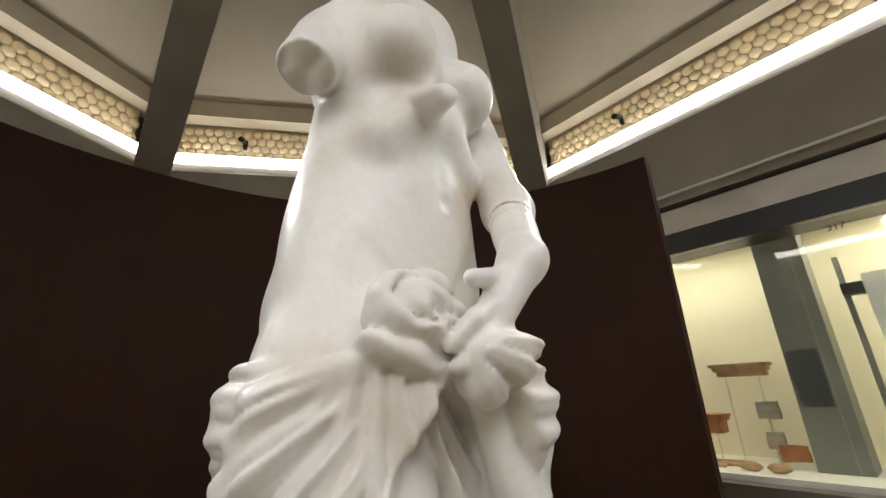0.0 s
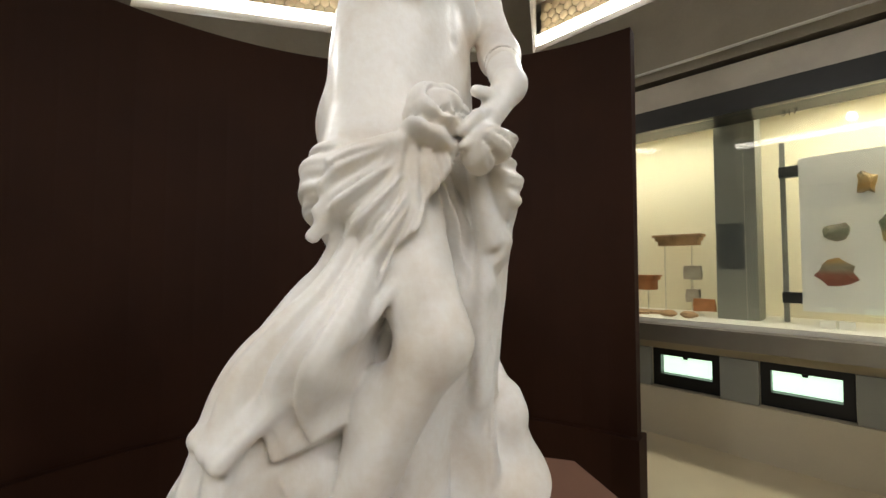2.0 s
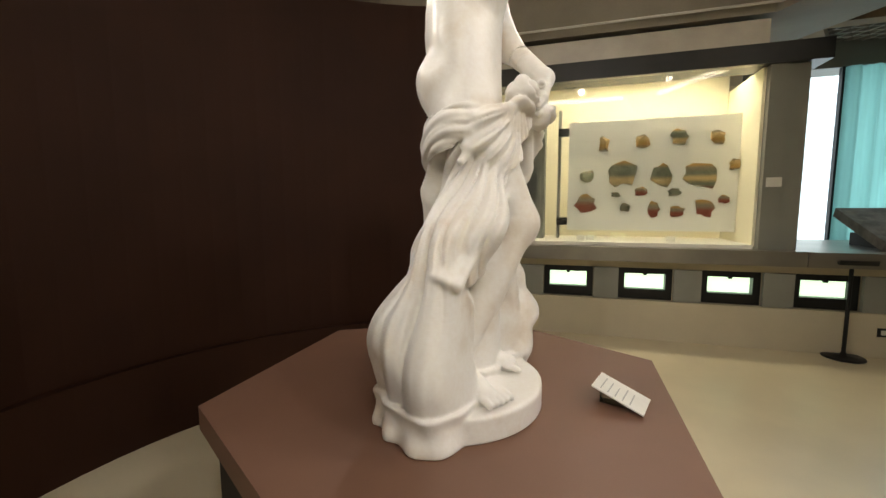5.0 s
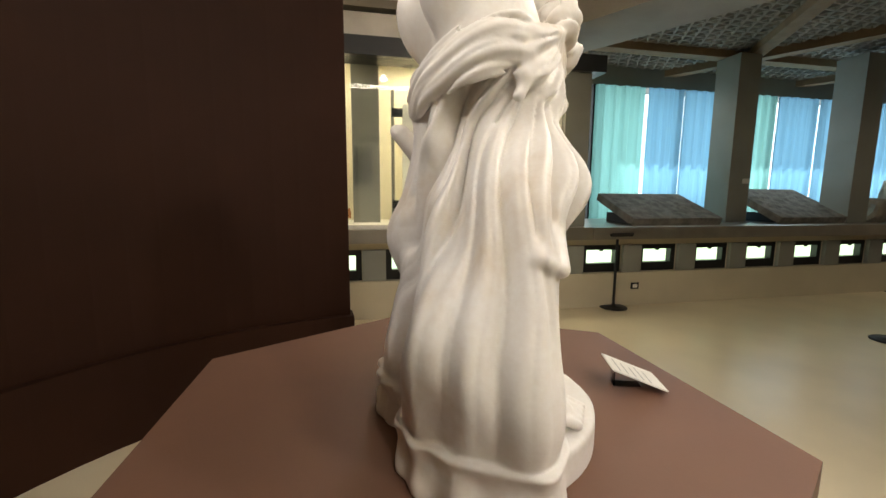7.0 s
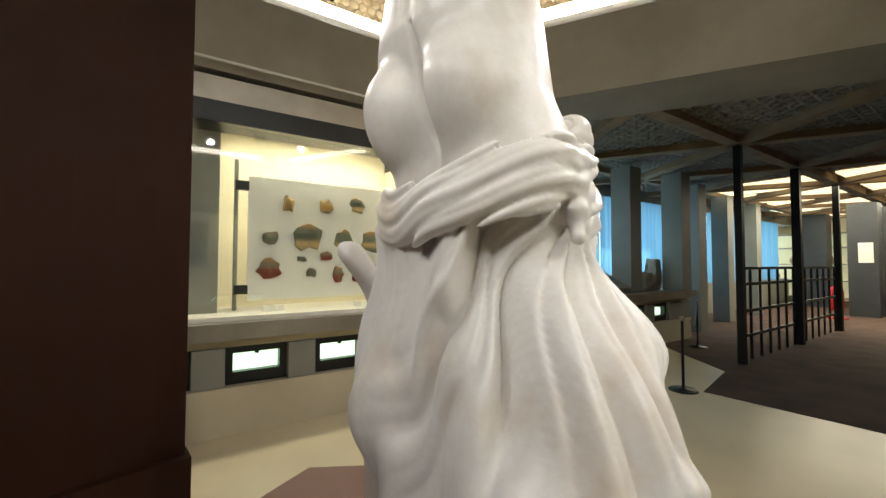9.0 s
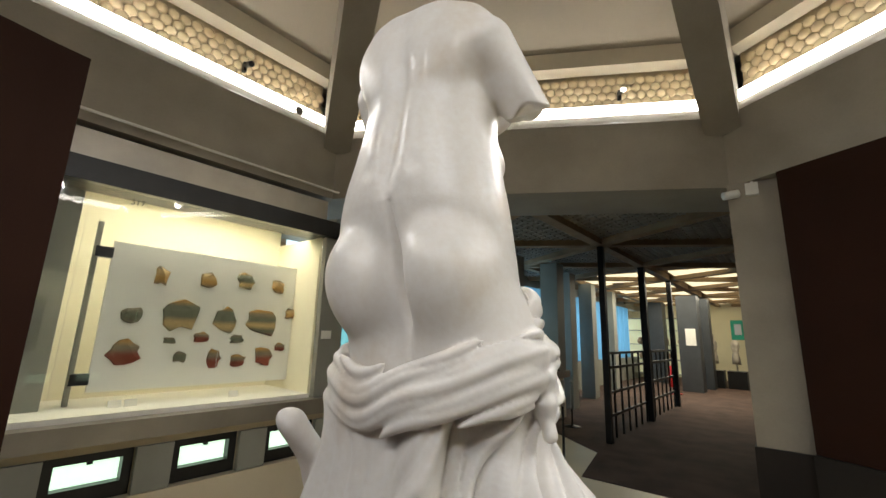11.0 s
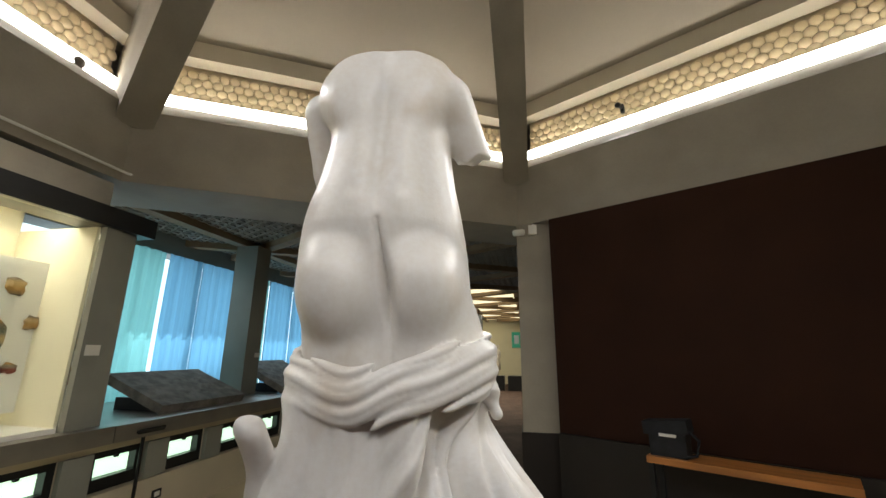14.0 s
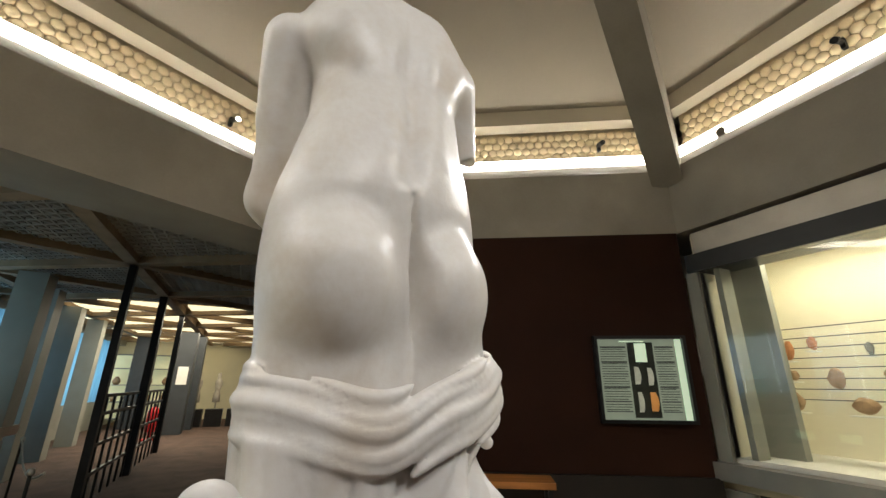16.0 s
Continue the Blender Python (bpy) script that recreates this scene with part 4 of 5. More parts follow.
# ---- the statue: one solid, shaped as a distance field and skinned ----
CLOTH_H = (0.02, 0.15, 0.30, 0.45, 0.60, 0.75, 0.87, 0.98)
SPOKES = {
    -180: (0.231, 0.245, 0.209, 0.153, 0.138, 0.109, 0.130, 0.135),
    -150: (0.246, 0.207, 0.166, 0.148, 0.160, 0.134, 0.134, 0.143),
    -120: (0.360, 0.385, 0.439, 0.269, 0.162, 0.086, 0.130, 0.156),
    -90: (0.399, 0.498, 0.437, 0.391, 0.347, 0.135, 0.204, 0.190),
    -60: (0.280, 0.250, 0.172, 0.231, 0.366, 0.198, 0.187, 0.209),
    -30: (0.212, 0.212, 0.212, 0.227, 0.225, 0.196, 0.223, 0.211),
    0: (0.193, 0.193, 0.193, 0.203, 0.217, 0.230, 0.242, 0.235),
    30: (0.218, 0.218, 0.217, 0.189, 0.222, 0.202, 0.300, 0.250),
    60: (0.235, 0.238, 0.239, 0.223, 0.246, 0.259, 0.277, 0.247),
    90: (0.246, 0.246, 0.246, 0.246, 0.245, 0.234, 0.227, 0.242),
    120: (0.255, 0.251, 0.253, 0.277, 0.290, 0.217, 0.262, 0.264),
    150: (0.253, 0.236, 0.156, 0.281, 0.182, 0.145, 0.210, 0.172),
    180: (0.231, 0.245, 0.209, 0.153, 0.138, 0.109, 0.130, 0.135),
}
BODY_H = (0.84, 0.96, 1.06, 1.16, 1.26, 1.36, 1.46, 1.56, 1.66)
BODY = (
    (0.085, 0.075, 0.058, 0.045, 0.045, 0.050, 0.055, 0.060, 0.065),
    (-0.020, -0.018, -0.012, -0.008, -0.010, -0.014, -0.016, -0.012, -0.006),
    (0.112, 0.116, 0.126, 0.136, 0.140, 0.138, 0.138, 0.138, 0.125),
    (0.188, 0.198, 0.205, 0.202, 0.182, 0.156, 0.150, 0.158, 0.145),
)
ROLL, SEAT, NECK = (0.055, -0.038, 0.124, 0.216), (-0.058, 0.092, 0.102, 0.094), 1.653
ARM = (0.070, 0.185, 1.555, 0.185, 0.183, 1.257, 0.326, 0.033, 1.092)


def smin(a, b, k):
    h = np.clip(0.5 + 0.5 * (b - a) / k, 0, 1)
    return b + (a - b) * h - k * h * (1 - h)


def smax(a, b, k):
    return -smin(-a, -b, k)


def limb(p, a, b, ra, rb):
    """A round cone from a to b."""
    a, b = np.array(a, np.float32), np.array(b, np.float32)
    ab = b - a
    t = np.clip(((p[0] - a[0]) * ab[0] + (p[1] - a[1]) * ab[1] + (p[2] - a[2]) * ab[2]) / float(ab @ ab), 0, 1)
    d = np.sqrt((p[0] - a[0] - t * ab[0]) ** 2 + (p[1] - a[1] - t * ab[1]) ** 2 + (p[2] - a[2] - t * ab[2]) ** 2)
    return d - (ra + (rb - ra) * t)


def blob(p, c, r):
    """An ellipsoid."""
    q = [(p[i] - c[i]) / r[i] for i in range(3)]
    k0 = np.sqrt(q[0] ** 2 + q[1] ** 2 + q[2] ** 2)
    k1 = np.sqrt(sum((q[i] / r[i]) ** 2 for i in range(3))) + 1e-6
    return k0 * (k0 - 1) / k1


def skin(field, lo, step):
    """The surface of field = 0 by surface nets: places and quads."""
    inside = field < 0
    n = np.array(field.shape) - 1
    corners = [(i, j, k) for i in (0, 1) for j in (0, 1) for k in (0, 1)]

    def cut(arr, c):
        return arr[c[0] : c[0] + n[0], c[1] : c[1] + n[1], c[2] : c[2] + n[2]]

    count = sum(cut(inside, c).astype(np.int8) for c in corners)
    cells = np.argwhere((count > 0) & (count < 8))
    total = np.zeros((len(cells), 3))
    hits = np.zeros(len(cells))
    at = lambda c: field[cells[:, 0] + c[0], cells[:, 1] + c[1], cells[:, 2] + c[2]]
    for a in corners:
        for axis in range(3):
            if a[axis] == 0:
                b = list(a)
                b[axis] = 1
                fa, fb = at(a), at(b)
                ok = (fa < 0) != (fb < 0)
                t = np.where(ok, fa / np.where(ok, fa - fb, 1), 0)
                for i in range(3):
                    total[:, i] += ok * (a[i] + (t if i == axis else 0))
                hits += ok
    places = (cells + total / hits[:, None]) * step + np.array(lo)
    index = -np.ones(n, np.int64)
    index[cells[:, 0], cells[:, 1], cells[:, 2]] = np.arange(len(cells))
    quads = []
    for axis in range(3):
        u, v = (axis + 1) % 3, (axis + 2) % 3
        s0, s1 = [slice(1, -1)] * 3, [slice(1, -1)] * 3
        s0[axis], s1[axis] = slice(0, -1), slice(1, None)
        change = inside[tuple(s0)] != inside[tuple(s1)]
        e = np.argwhere(change)
        off = np.ones(3, int)
        off[axis] = 0
        e = e + off
        flip = inside[e[:, 0], e[:, 1], e[:, 2]]
        ids = []
        for du, dv in ((1, 1), (0, 1), (0, 0), (1, 0)):
            c = e.copy()
            c[:, u] -= du
            c[:, v] -= dv
            ids.append(index[c[:, 0], c[:, 1], c[:, 2]])
        q = np.stack(ids, 1)
        q[~flip] = q[~flip][:, ::-1]
        quads.append(q[(q >= 0).all(1)])
    return places, np.concatenate(quads)


def wrap(a):
    return (a + np.pi) % (2 * np.pi) - np.pi


def table(h, hs, rs):
    return np.interp(h, hs, rs).astype(np.float32)


def drapery(p):
    """The cloth from the hips to the base, open over the legs in front."""
    x, y, h = p
    cx, cy = 0.075, -0.05
    th = np.arctan2(y - cy, x - cx)
    rho = np.hypot(x - cx, y - cy)
    angles = sorted(SPOKES)
    even = np.arange(0, 1.01, 0.01)

    def soft_table(at, rs):
        v = np.interp(even, CLOTH_H, rs)
        for _ in range(3):
            v = np.convolve(np.pad(v, 5, mode="edge"), np.ones(11) / 11, "valid")
        return np.interp(at, even, v).astype(np.float32)

    r = np.zeros_like(rho)
    deg = np.degrees(th)
    for a, b in zip(angles, angles[1:]):
        ok = (deg >= a) & (deg <= b)
        t = (deg[ok] - a) / (b - a)
        t = t * t * (3 - 2 * t)
        r[ok] = soft_table(h[ok], SPOKES[a]) * (1 - t) + soft_table(h[ok], SPOKES[b]) * t
    # folds that fan out from the right hip, sag across the back and fall to the hem
    u = np.where(th < -0.7, -0.7 - th, 2 * np.pi - 0.7 - th)
    u = np.where(u > 4.9, u - 2 * np.pi, u)
    sag = 0.10 * np.sin(np.clip(u / 3.4, 0, 1) * np.pi)
    fan = np.arctan2(1.06 - h - sag * 0.8, np.clip(u, -0.6, 9) * 0.24 + 0.05)
    s = fan - 0.34 * np.clip(u, -0.6, 3.0) * np.clip(1.0 - h, 0, 1) * (1 - 0.4 * np.clip((u - 1.2) / 0.8, 0, 1)) + 0.05 * np.sin(7 * h + 2 * th) + 0.02 * np.sin(15 * h + 5 * th)
    far = np.clip(np.hypot(1.06 - h, u * 0.24) / 0.35, 0.25, 1.15)
    big = 0.85 + 0.3 * np.sin(3 * th + 4 * h) + 0.2 * np.sin(5 * h - 2 * th)
    fold = big * (np.abs(np.sin(13.5 * s + 0.5)) - 0.62) + 0.5 * (np.abs(np.sin(27 * s + 0.9 + 1.1 * h)) - 0.62) + 0.16 * (np.abs(np.sin(55 * s + 3 * h)) - 0.62)
    depth = table(h, (0.1, 0.2, 0.32, 0.6, 0.85, 1.0), (0.003, 0.015, 0.032, 0.037, 0.028, 0.014))
    # the left side falls nearly straight
    plain = np.clip((u - 2.3) / 0.7, 0, 1)
    upright = 0.30 * (np.abs(np.sin(6.5 * th + 1.2 * h)) - 0.6) + 0.15 * (np.abs(np.sin(15 * th - h)) - 0.6)
    r = r + depth * far * (fold * (1 - plain) + upright * plain)
    # broken hem round the foot of the cloth
    r = r + 0.005 * np.clip((0.24 - h) / 0.1, 0, 1) * np.sin(17 * th + 4 * np.sin(3 * th))
    d = (rho - r) * 0.75
    # the opening over the legs
    right = np.radians(table(h, (0.0, 0.2, 0.42, 0.46, 0.60, 0.75, 0.90, 1.0, 1.1), (-66, -70, -76, -62, -56, -40, -16, 2, 6)))
    right = right + 0.04 * np.sin(23 * h) + 0.012 * np.sin(71 * h + 1)
    left = np.radians(table(h, (0.0, 0.5, 0.8, 1.0), (38, 34, 26, 12))) + 0.06 * np.sin(26 * h)
    edge = np.maximum(right - th, th - left) * np.clip(rho, 0.1, 0.5)
    d = smax(d, -np.maximum(edge, 0.12 - rho) * 1.0, 0.012)
    top = 0.925 + 0.05 * np.cos(th - 0.2) - 0.02 * np.sin(th) - 0.055 * np.clip(np.cos(th - 2.2), 0, 1)
    d = smax(d, h - top, 0.02)
    return smax(d, 0.06 - h, 0.01)


def hip_roll(p):
    """The rolled edge of the cloth round the hips, up to the knot in front."""
    x, y, h = p
    cx, cy = ROLL[0], ROLL[1]
    th = np.arctan2(y - cy, x - cx)
    rho = np.hypot(x - cx, y - cy)
    level = 0.885 + 0.05 * np.cos(th - 0.2) - 0.02 * np.sin(th)
    lat = th - 0.17
    r0 = 1 / np.sqrt((np.cos(lat) / ROLL[2]) ** 2 + (np.sin(lat) / ROLL[3]) ** 2)
    v, w = rho - r0, h - level
    side = np.exp(-((wrap(th + 1.75) / 0.55) ** 2))
    q = np.sqrt((v / 0.55) ** 2 + (w / 1.5) ** 2)
    flow = 70 * w + 2.2 * np.sin(th + 0.5) + 1.3 * np.sin(2 * th + 1.9) + 0.5 * np.sin(5 * th)
    ribs = np.abs(np.sin(flow)) - 0.62 + 0.5 * (np.abs(np.sin(1.8 * flow + 2 * np.sin(2 * th) + np.sin(3 * th))) - 0.62)
    return (q - 0.036 - 0.004 * side - 0.011 * ribs) * 0.75


def front_cloth(p, body):
    """Cloth drawn tight over the hips and thighs, in folds that spread from the knot."""
    x, y, h = p
    th = np.arctan2(y + 0.05, x - 0.075) + 0.10
    h = h + 0.05
    u, v = (th + 0.19) * 0.24, 1.035 - h
    phi = np.arctan2(v, np.abs(u))
    far = np.hypot(u, v)
    bend = phi * np.where(u < 0, 13.0, 10.0) + 2.5 * far + 0.5 * np.sin(9 * far + 4 * phi)
    fold = (np.abs(np.sin(bend)) - 0.6) + 0.45 * (np.abs(np.sin(2.3 * bend + 1 + 3 * far)) - 0.6)
    fold = fold * np.clip(far / 0.16, 0.3, 1)
    fade = 0.10 * np.clip((np.abs(wrap(th + 0.15)) - 0.9) / 0.7, 0, 1)
    apron = np.exp(-((wrap(th + 1.5) / 0.6) ** 2)) * np.clip((h - 0.885 - 0.02 * np.sin(7 * th)) / 0.02, 0, 1)
    d = (body - 0.020 - np.where(u < 0, 0.022, 0.012) * fold - 0.007 * apron + fade) * 0.7
    right = np.radians(table(h, (0.55, 0.66, 0.75, 0.85, 0.93, 1.0), (-62, -50, -38, -24, -14, -9))) + 0.06 * np.sin(30 * h) + 0.02 * np.sin(75 * h)
    left = np.radians(table(h, (0.6, 0.8, 1.0), (32, 20, -4))) + 0.05 * np.sin(26 * h)
    edge = np.maximum(right - th, th - left) * 0.22
    d = smax(d, -edge, 0.010)
    low = np.where(th < 0, 0.60 - 0.02 * np.sin(9 * th), 0.66 + 0.03 * np.sin(14 * th))
    d = smax(d, low - h, 0.02)
    d = smax(d, h - (0.955 + 0.075 * np.cos(th - 0.2) + 0.01 * np.sin(6 * th)), 0.015)
    return smax(d, np.abs(wrap(th + 0.25)) * 0.2 - 0.40, 0.02)


def statue_field(p):
    x, y, h = p
    # torso: a stack of oval sections, turned to where the figure faces
    even = np.arange(0.80, 1.81, 0.01)

    def smooth(vs):
        v = np.interp(even, BODY_H, vs)
        for _ in range(3):
            v = np.convolve(np.pad(v, 4, mode="edge"), np.ones(9) / 9, "valid")
        return np.interp(h, even, v).astype(np.float32)

    mx, my, fa, fb = (smooth(row) for row in BODY)
    ca, sa = math.cos(0.17), math.sin(0.17)
    f, s = (x - mx) * ca + (y - my) * sa, -(x - mx) * sa + (y - my) * ca
    fa = np.where(f < 0, fa * table(h, (0.9, 1.1, 1.2, 1.35, 1.45, 1.6, 1.7), (0.86, 0.86, 0.92, 0.85, 0.78, 0.84, 1.0)), fa)
    oval = (np.abs(f / fa) ** 2.2 + np.abs(s / fb) ** 2.2) ** (1 / 2.2)
    d = (oval - 1) * np.minimum(fa, fb) * 0.9
    d = smax(d, 0.85 - h, 0.02)
    t = (f, s, h)
    for sgn in (1, -1):
        d = smin(d, blob(t, (0.118, 0.088 * sgn, 1.500), (0.070, 0.070, 0.072)), 0.035)
        d = smin(d, blob(t, (SEAT[0], SEAT[1] * sgn, 1.045), (SEAT[2], SEAT[3], 0.122)), 0.030)
        # shoulder blades and the edge of the ribs
        d = smin(d, blob(t, (-0.070, 0.080 * sgn, 1.540), (0.035, 0.055, 0.085)), 0.04)
        d = smin(d, limb(t, (0.120, 0.03 * sgn, 1.40), (0.098, 0.11 * sgn, 1.33), 0.03, 0.03), 0.05)
    # spine groove, cleft, hollows of the loins, navel, line of the groin
    spine = np.clip((h - 1.20) / 0.08, 0, 1) * np.clip((1.66 - h) / 0.15, 0, 1) * (f < 0)
    d = d + spine * (0.011 * np.exp(-(((s - 0.004) / 0.020) ** 2)) - 0.005 * np.exp(-(((np.abs(s) - 0.05) / 0.03) ** 2)))
    wedge = np.maximum(np.abs(s + 0.004 + (1.2 - h) * 0.07 + 0.008 * np.sin(np.clip((h - 0.9) / 0.3, 0, 1) * np.pi)) - 0.36 * (-f - 0.075 - 0.30 * np.clip(h - 1.08, 0, 1)), (h - 1.20) * 0.5)
    d = smax(d, -np.maximum(wedge, (0.86 - h) * 0.5), 0.010)
    for sgn in (1, -1):
        d = smax(d, -blob(t, (-0.150, 0.058 * sgn - 0.002, 1.272), (0.014, 0.014, 0.014)), 0.03)
        d = smax(d, -limb(t, (0.150, 0.03 * sgn, 1.00), (0.120, 0.16 * sgn, 1.14), 0.005, 0.004), 0.03)
    d = smax(d, -blob(t, (0.162, 0.01, 1.235), (0.022, 0.010, 0.012)), 0.018)
    d = smax(d, -limb(t, (0.168, 0.0, 1.46), (0.160, 0.0, 1.27), 0.004, 0.004), 0.03)
    # shoulders and broken neck
    d = smin(d, limb(t, (-0.005, 0.120, NECK - 0.085), (-0.005, -0.120, NECK - 0.085), 0.066, 0.066), 0.06)
    d = smin(d, limb(t, (-0.01, 0.0, NECK - 0.09), (0.0, 0.0, NECK), 0.075, 0.060), 0.05)
    d = smax(d, (h - NECK) - 0.10 * (x - 0.06) + 0.004 * np.sin(60 * x) * np.sin(47 * y), 0.008)
    # left arm: shoulder, break above the elbow, forearm, wrist bent over the knot
    sh, el, wr = ARM[0:3], ARM[3:6], ARM[6:9]
    mid = tuple(0.5 * (a_ + b_) for a_, b_ in zip(sh, el))
    arm = limb(p, sh, mid, 0.058, 0.050)
    arm = smin(arm, limb(p, mid, el, 0.047, 0.045), 0.012)
    arm = smin(arm, limb(p, el, wr, 0.046, 0.032), 0.03)
    ring = limb(p, tuple(0.62 * a_ + 0.38 * b_ for a_, b_ in zip(el, wr)), tuple(0.60 * a_ + 0.40 * b_ for a_, b_ in zip(el, wr)), 0.043, 0.043)
    arm = smax(arm, -(np.abs(ring) - 0.0015), 0.003)
    hand_ = limb(p, wr, (0.318, -0.022, 1.015), 0.030, 0.026)
    arm = smin(arm, hand_, 0.02)
    for i, (fy, fh) in enumerate(((-0.098, 0.972), (-0.088, 0.950), (-0.070, 0.938), (-0.046, 0.934))):
        my_, mh_ = -0.040 + 0.012 * i, 1.020 - 0.016 * i
        arm = smin(arm, limb(p, (0.326, my_, mh_), (0.335, 0.5 * (my_ + fy) - 0.004, 0.5 * (mh_ + fh) + 0.006), 0.0140, 0.0125), 0.008)
        arm = smin(arm, limb(p, (0.335, 0.5 * (my_ + fy) - 0.004, 0.5 * (mh_ + fh) + 0.006), (0.318, fy, fh), 0.0125, 0.0095), 0.005)
    arm = smin(arm, limb(p, (0.315, 0.012, 1.065), (0.325, -0.065, 1.052), 0.017, 0.012), 0.010)
    d = smin(d, arm, 0.018)
    # right arm, broken off above the elbow
    stump = limb(p, (0.060, -0.165, NECK - 0.10), (0.148, -0.228, 1.40), 0.058, 0.044)
    cutp = 0.30 * (x - 0.145) - 0.16 * (y + 0.225) - 0.94 * (h - 1.418) + 0.004 * np.sin(80 * x) * np.sin(70 * y) + 0.003 * np.sin(140 * y + 60 * h)
    d = smin(d, smax(stump, cutp, 0.006), 0.02)
    # broken support on the ribs, with its rough end
    d = smin(d, limb(p, (0.215, -0.036, 1.385), (0.255, -0.036, 1.378), 0.030, 0.022) + 0.003 * np.sin(120 * y) * np.sin(110 * h), 0.006)
    # legs
    d = smin(d, limb(p, (0.095, -0.120, 0.93), (0.262, -0.105, 0.605), 0.112, 0.064), 0.05)
    d = smin(d, blob(p, (0.265, -0.105, 0.595), (0.058, 0.056, 0.070)), 0.03)
    thighs = smin(d, limb(p, (0.075, 0.055, 0.93), (0.150, 0.035, 0.54), 0.112, 0.064), 0.05)
    legs = limb(p, (0.248, -0.115, 0.575), (0.105, -0.245, 0.185), 0.062, 0.034)
    legs = smin(legs, blob(p, (0.165, -0.165, 0.43), (0.058, 0.058, 0.12)), 0.04)
    legs = smin(legs, limb(p, (0.095, -0.255, 0.145), (0.200, -0.330, 0.105), 0.042, 0.032), 0.03)
    for i in range(5):
        legs = smin(legs, limb(p, (0.195 + 0.011 * i, -0.355 + 0.017 * i, 0.105), (0.222 + 0.012 * i, -0.375 + 0.018 * i, 0.096), 0.014, 0.011), 0.006)
    legs = smin(legs, limb(p, (0.075, 0.055, 0.93), (0.150, 0.035, 0.54), 0.112, 0.060), 0.03)
    legs = smin(legs, limb(p, (0.150, 0.035, 0.54), (0.090, -0.055, 0.17), 0.060, 0.036), 0.03)
    legs = smin(legs, limb(p, (0.085, -0.065, 0.140), (0.225, -0.058, 0.105), 0.042, 0.030), 0.03)
    for i in range(5):
        legs = smin(legs, limb(p, (0.225 - 0.004 * i, -0.088 + 0.017 * i, 0.105), (0.268 - 0.008 * i, -0.090 + 0.018 * i, 0.095), 0.013, 0.010), 0.006)
    d = smin(d, legs, 0.02)
    # cloth, its roll, the knot and the ends that hang from it
    d = smin(d, drapery(p), 0.010)
    d = smin(d, front_cloth(p, thighs), 0.008)
    d = smin(d, hip_roll(p), 0.006)
    kx, ky, kh = x - 0.268, y + 0.108, h - 1.000
    ka, kr = np.arctan2(kh, ky), np.hypot(kh, ky)
    swirl = np.abs(np.sin(1.5 * ka + 74 * kr + 1.2 * np.sin(2 * ka))) - 0.6 + 0.3 * (np.abs(np.sin(2.5 * ka - 60 * kr)) - 0.6)
    knot = (np.sqrt((kx / 0.75) ** 2 + kr ** 2) - 0.066 - 0.018 * swirl) * 0.6
    d = smin(d, knot, 0.003)
    # turned-back edge of the cloth: stepped corners down the right thigh to the floor
    for i, (ax, ay, ah, bx_, by_, bh) in enumerate(((0.235, -0.175, 0.70, 0.190, -0.290, 0.56), (0.190, -0.290, 0.58, 0.140, -0.425, 0.445), (0.140, -0.400, 0.46, 0.120, -0.425, 0.30), (0.125, -0.400, 0.34, 0.130, -0.425, 0.12))):
        for k in range(3):
            o_ = 0.022 * k
            d = smin(d, limb(p, (ax - o_, ay - 0.4 * o_, ah), (bx_ - 1.2 * o_, by_ - 0.3 * o_, bh + 0.012 * k), 0.010, 0.017), 0.012)
    # end of the cloth hanging from the knot over the left thigh
    for k in range(4):
        d = smin(d, limb(p, (0.285 - 0.006 * k, -0.040 + 0.012 * k, 0.95), (0.268 - 0.016 * k, 0.045 + 0.028 * k, 0.79 - 0.02 * (k % 2)), 0.010, 0.024), 0.018)
        d = smin(d, limb(p, (0.255 - 0.014 * k, 0.040 + 0.028 * k, 0.80), (0.225 - 0.010 * k, 0.055 + 0.026 * k, 0.45), 0.014, 0.014), 0.014)
    # flap over the right hip, with its corner
    for k in range(4):
        d = smin(d, limb(p, (0.255 - 0.02 * k, -0.160 - 0.01 * k, 0.965 - 0.012 * k), (0.145 - 0.012 * k, -0.250 - 0.006 * k, 0.925 - 0.045 * k), 0.008, 0.014), 0.022)
    # rough support beside the left leg
    lump = limb(p, (0.240, 0.120, 0.10), (0.235, 0.165, 0.25), 0.060, 0.066)
    lump = smin(lump, limb(p, (0.235, 0.165, 0.25), (0.195, 0.185, 0.43), 0.064, 0.036), 0.03)
    lump = smin(lump, limb(p, (0.195, 0.190, 0.38), (0.05, 0.225, 0.56), 0.045, 0.040), 0.03)
    lump = smin(lump, limb(p, (0.05, 0.225, 0.56), (-0.085, 0.198, 0.770), 0.040, 0.030), 0.03)
    lump = lump + 0.007 * np.sin(33 * x + 21 * h + 2) * np.sin(29 * y - 17 * h) + 0.004 * np.sin(61 * h + 47 * x - 30 * y)
    d = smin(d, lump, 0.010)
    # base: an old rough edge at the back, a clean round one in front
    bx, by = x - 0.032, y + 0.147
    ba, br = np.arctan2(by, bx), np.hypot(bx, by)
    base = smax(br - 0.318, h - 0.078, 0.012)
    base = smax(base, -0.03 - bx * 0.97 + by * 0.24, 0.008)
    rough = 0.004 * np.sin(9 * ba) + 0.003 * np.sin(23 * ba + 30 * h) + 0.006 * np.sin(60 * h + 1)
    foot = drapery((x, y, np.full_like(h, 0.10))) - 0.014 - rough
    base = smin(base, smax(foot, h - 0.105, 0.01), 0.01)
    d = smin(d, base, 0.006)
    d = smax(d, -h + 0.001, 0.002)
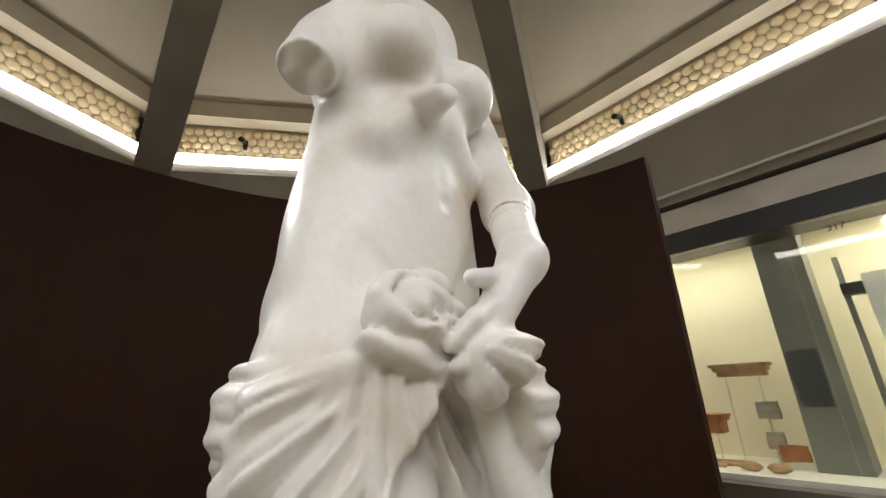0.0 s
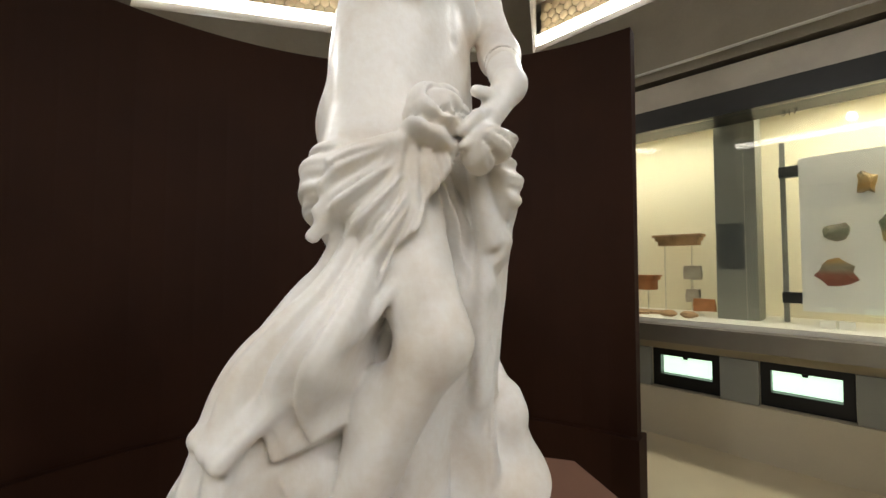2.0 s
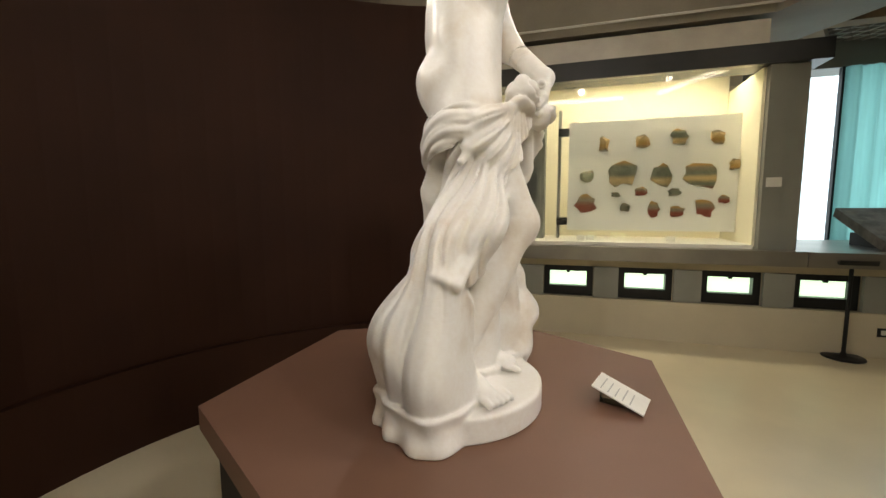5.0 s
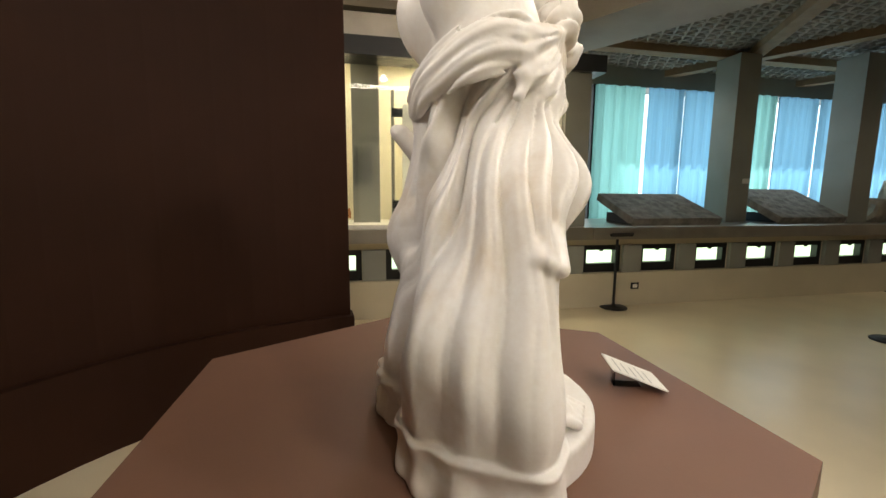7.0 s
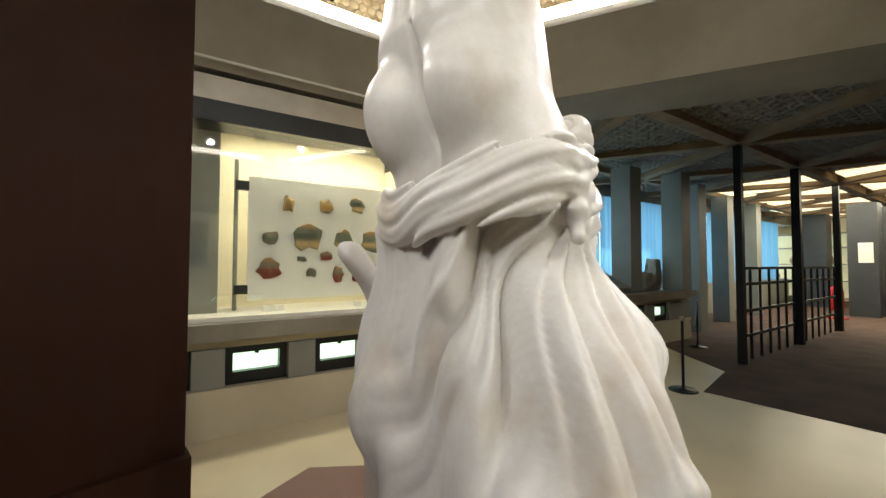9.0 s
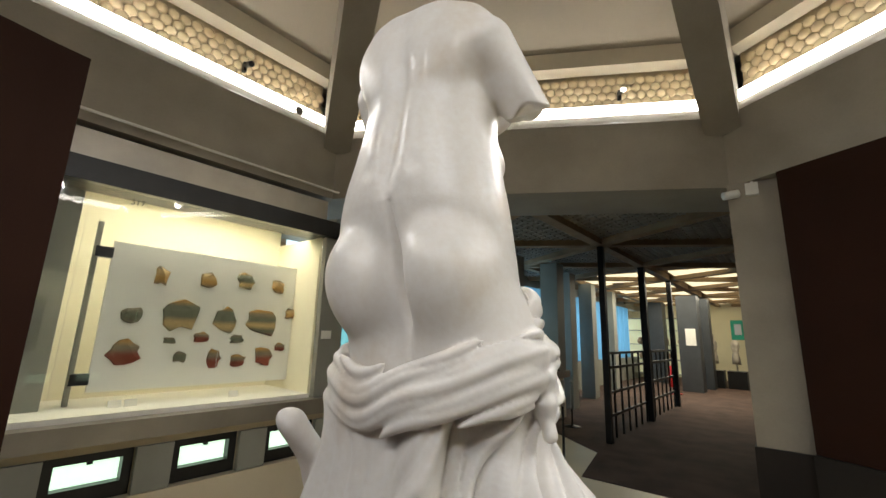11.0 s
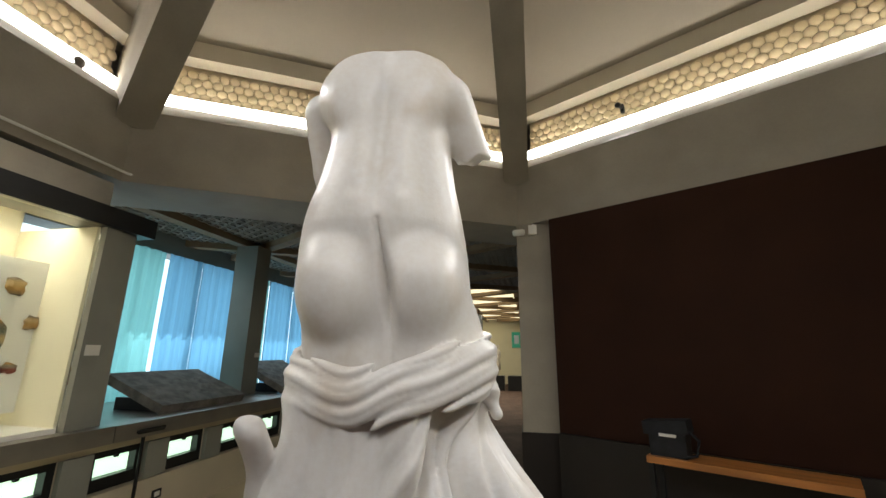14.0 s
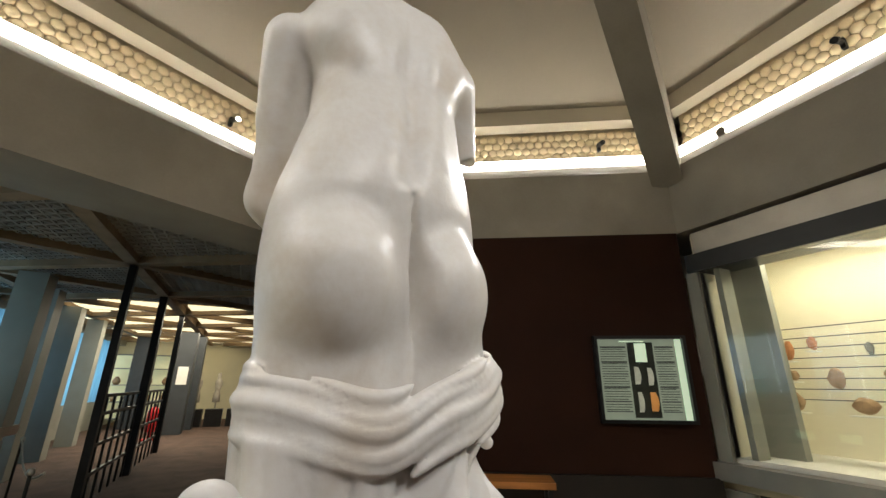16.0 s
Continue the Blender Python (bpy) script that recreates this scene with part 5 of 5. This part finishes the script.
    return d + 0.0012 * np.sin(37 * x + 20 * h) * np.sin(31 * y) * np.sin(29 * h)


STEP = 0.0045
LOW, HIGH = (-0.25, -0.58, -0.02), (0.46, 0.34, 1.86)
axes = [np.arange(a, b, STEP, dtype=np.float32) for a, b in zip(LOW, HIGH)]
slabs = []
for k in range(0, len(axes[2]), 24):
    grid = np.meshgrid(axes[0], axes[1], axes[2][k : k + 24], indexing="ij")
    slabs.append(statue_field(grid).astype(np.float32))
places, quads = skin(np.concatenate(slabs, 2), LOW, STEP)
me = bpy.data.meshes.new("statue")
me.from_pydata(places.tolist(), [], quads.tolist())
me.materials.append(MARBLE)
me.shade_smooth()
statue = tagged(new("statue", me), "headless white marble statue of a half-draped woman on a pedestal", "statue")
statue.location = (0, 0.17, 0.975)


# ---- spotlights on the honeycomb strips ----
def spotlight(yaw, x, z, power, lit):
    m = wall_frame(yaw)
    t = thing("spotlight", m @ Matrix.Translation((x, 4.45, z)), "small black clip-on spotlight aimed at the statue", "spotlight", "spotlights")
    bm = bmesh.new()
    tube(bm, [(0, 0.10, 0.02), (0, -0.02, 0.0), (0, -0.09, -0.03)], 0.03, 12, [0.022, 0.032, 0.036])
    part("head", bm, BLACK_METAL, t)
    boxes("clamp", [(-0.02, 0.02, 0.08, 0.14, -0.05, 0.07)], BLACK_METAL, t)
    if lit:
        bm = bmesh.new()
        lathe(bm, [(0.03, 0.0), (0.03, 0.006), (0.01, 0.012)], 12)
        bmesh.ops.rotate(bm, verts=bm.verts, matrix=Matrix.Rotation(math.pi / 2, 3, "X"))
        bmesh.ops.translate(bm, verts=bm.verts, vec=(0, -0.092, -0.03))
        part("lens", bm, material("lit_lens", (1, 1, 1), var=0, emit=(1, 0.93, 0.78), strength=25), t, "glowing lens")
    eye = m @ Vector((x, 4.30, z - 0.04))
    lamp("spot", "SPOT", look(eye, (0.05, 0.08, 1.55)), power, (1.0, 0.965, 0.92), 0.08, angle=68, blend=0.85)


spotlight(60, -1.54, 5.14, 225, False)
spotlight(0, -1.25, 5.12, 120, False)
spotlight(0, 1.24, 5.09, 120, False)
spotlight(-60, 1.39, 5.09, 170, True)
spotlight(-120, -0.95, 5.09, 200, False)
spotlight(-120, 1.72, 5.11, 200, False)
# these two are unseen, added to brighten the statue's right side and back
spotlight(180, -0.6, 5.1, 180, False)
spotlight(120, 0.0, 5.1, 240, False)


# the room's axis lies a little off the pedestal's
ROOM = Matrix.Translation((0.05, -0.08, 0)) @ Matrix.Scale(1.015, 4)
OWN = ("camera", "statue", "pedestal", "label_stand", "curved_screen", "floor", "carpet")
for ob in list(scene.objects):
    if ob.parent is None and ob.name not in OWN:
        ob.matrix_basis = ROOM @ ob.matrix_basis
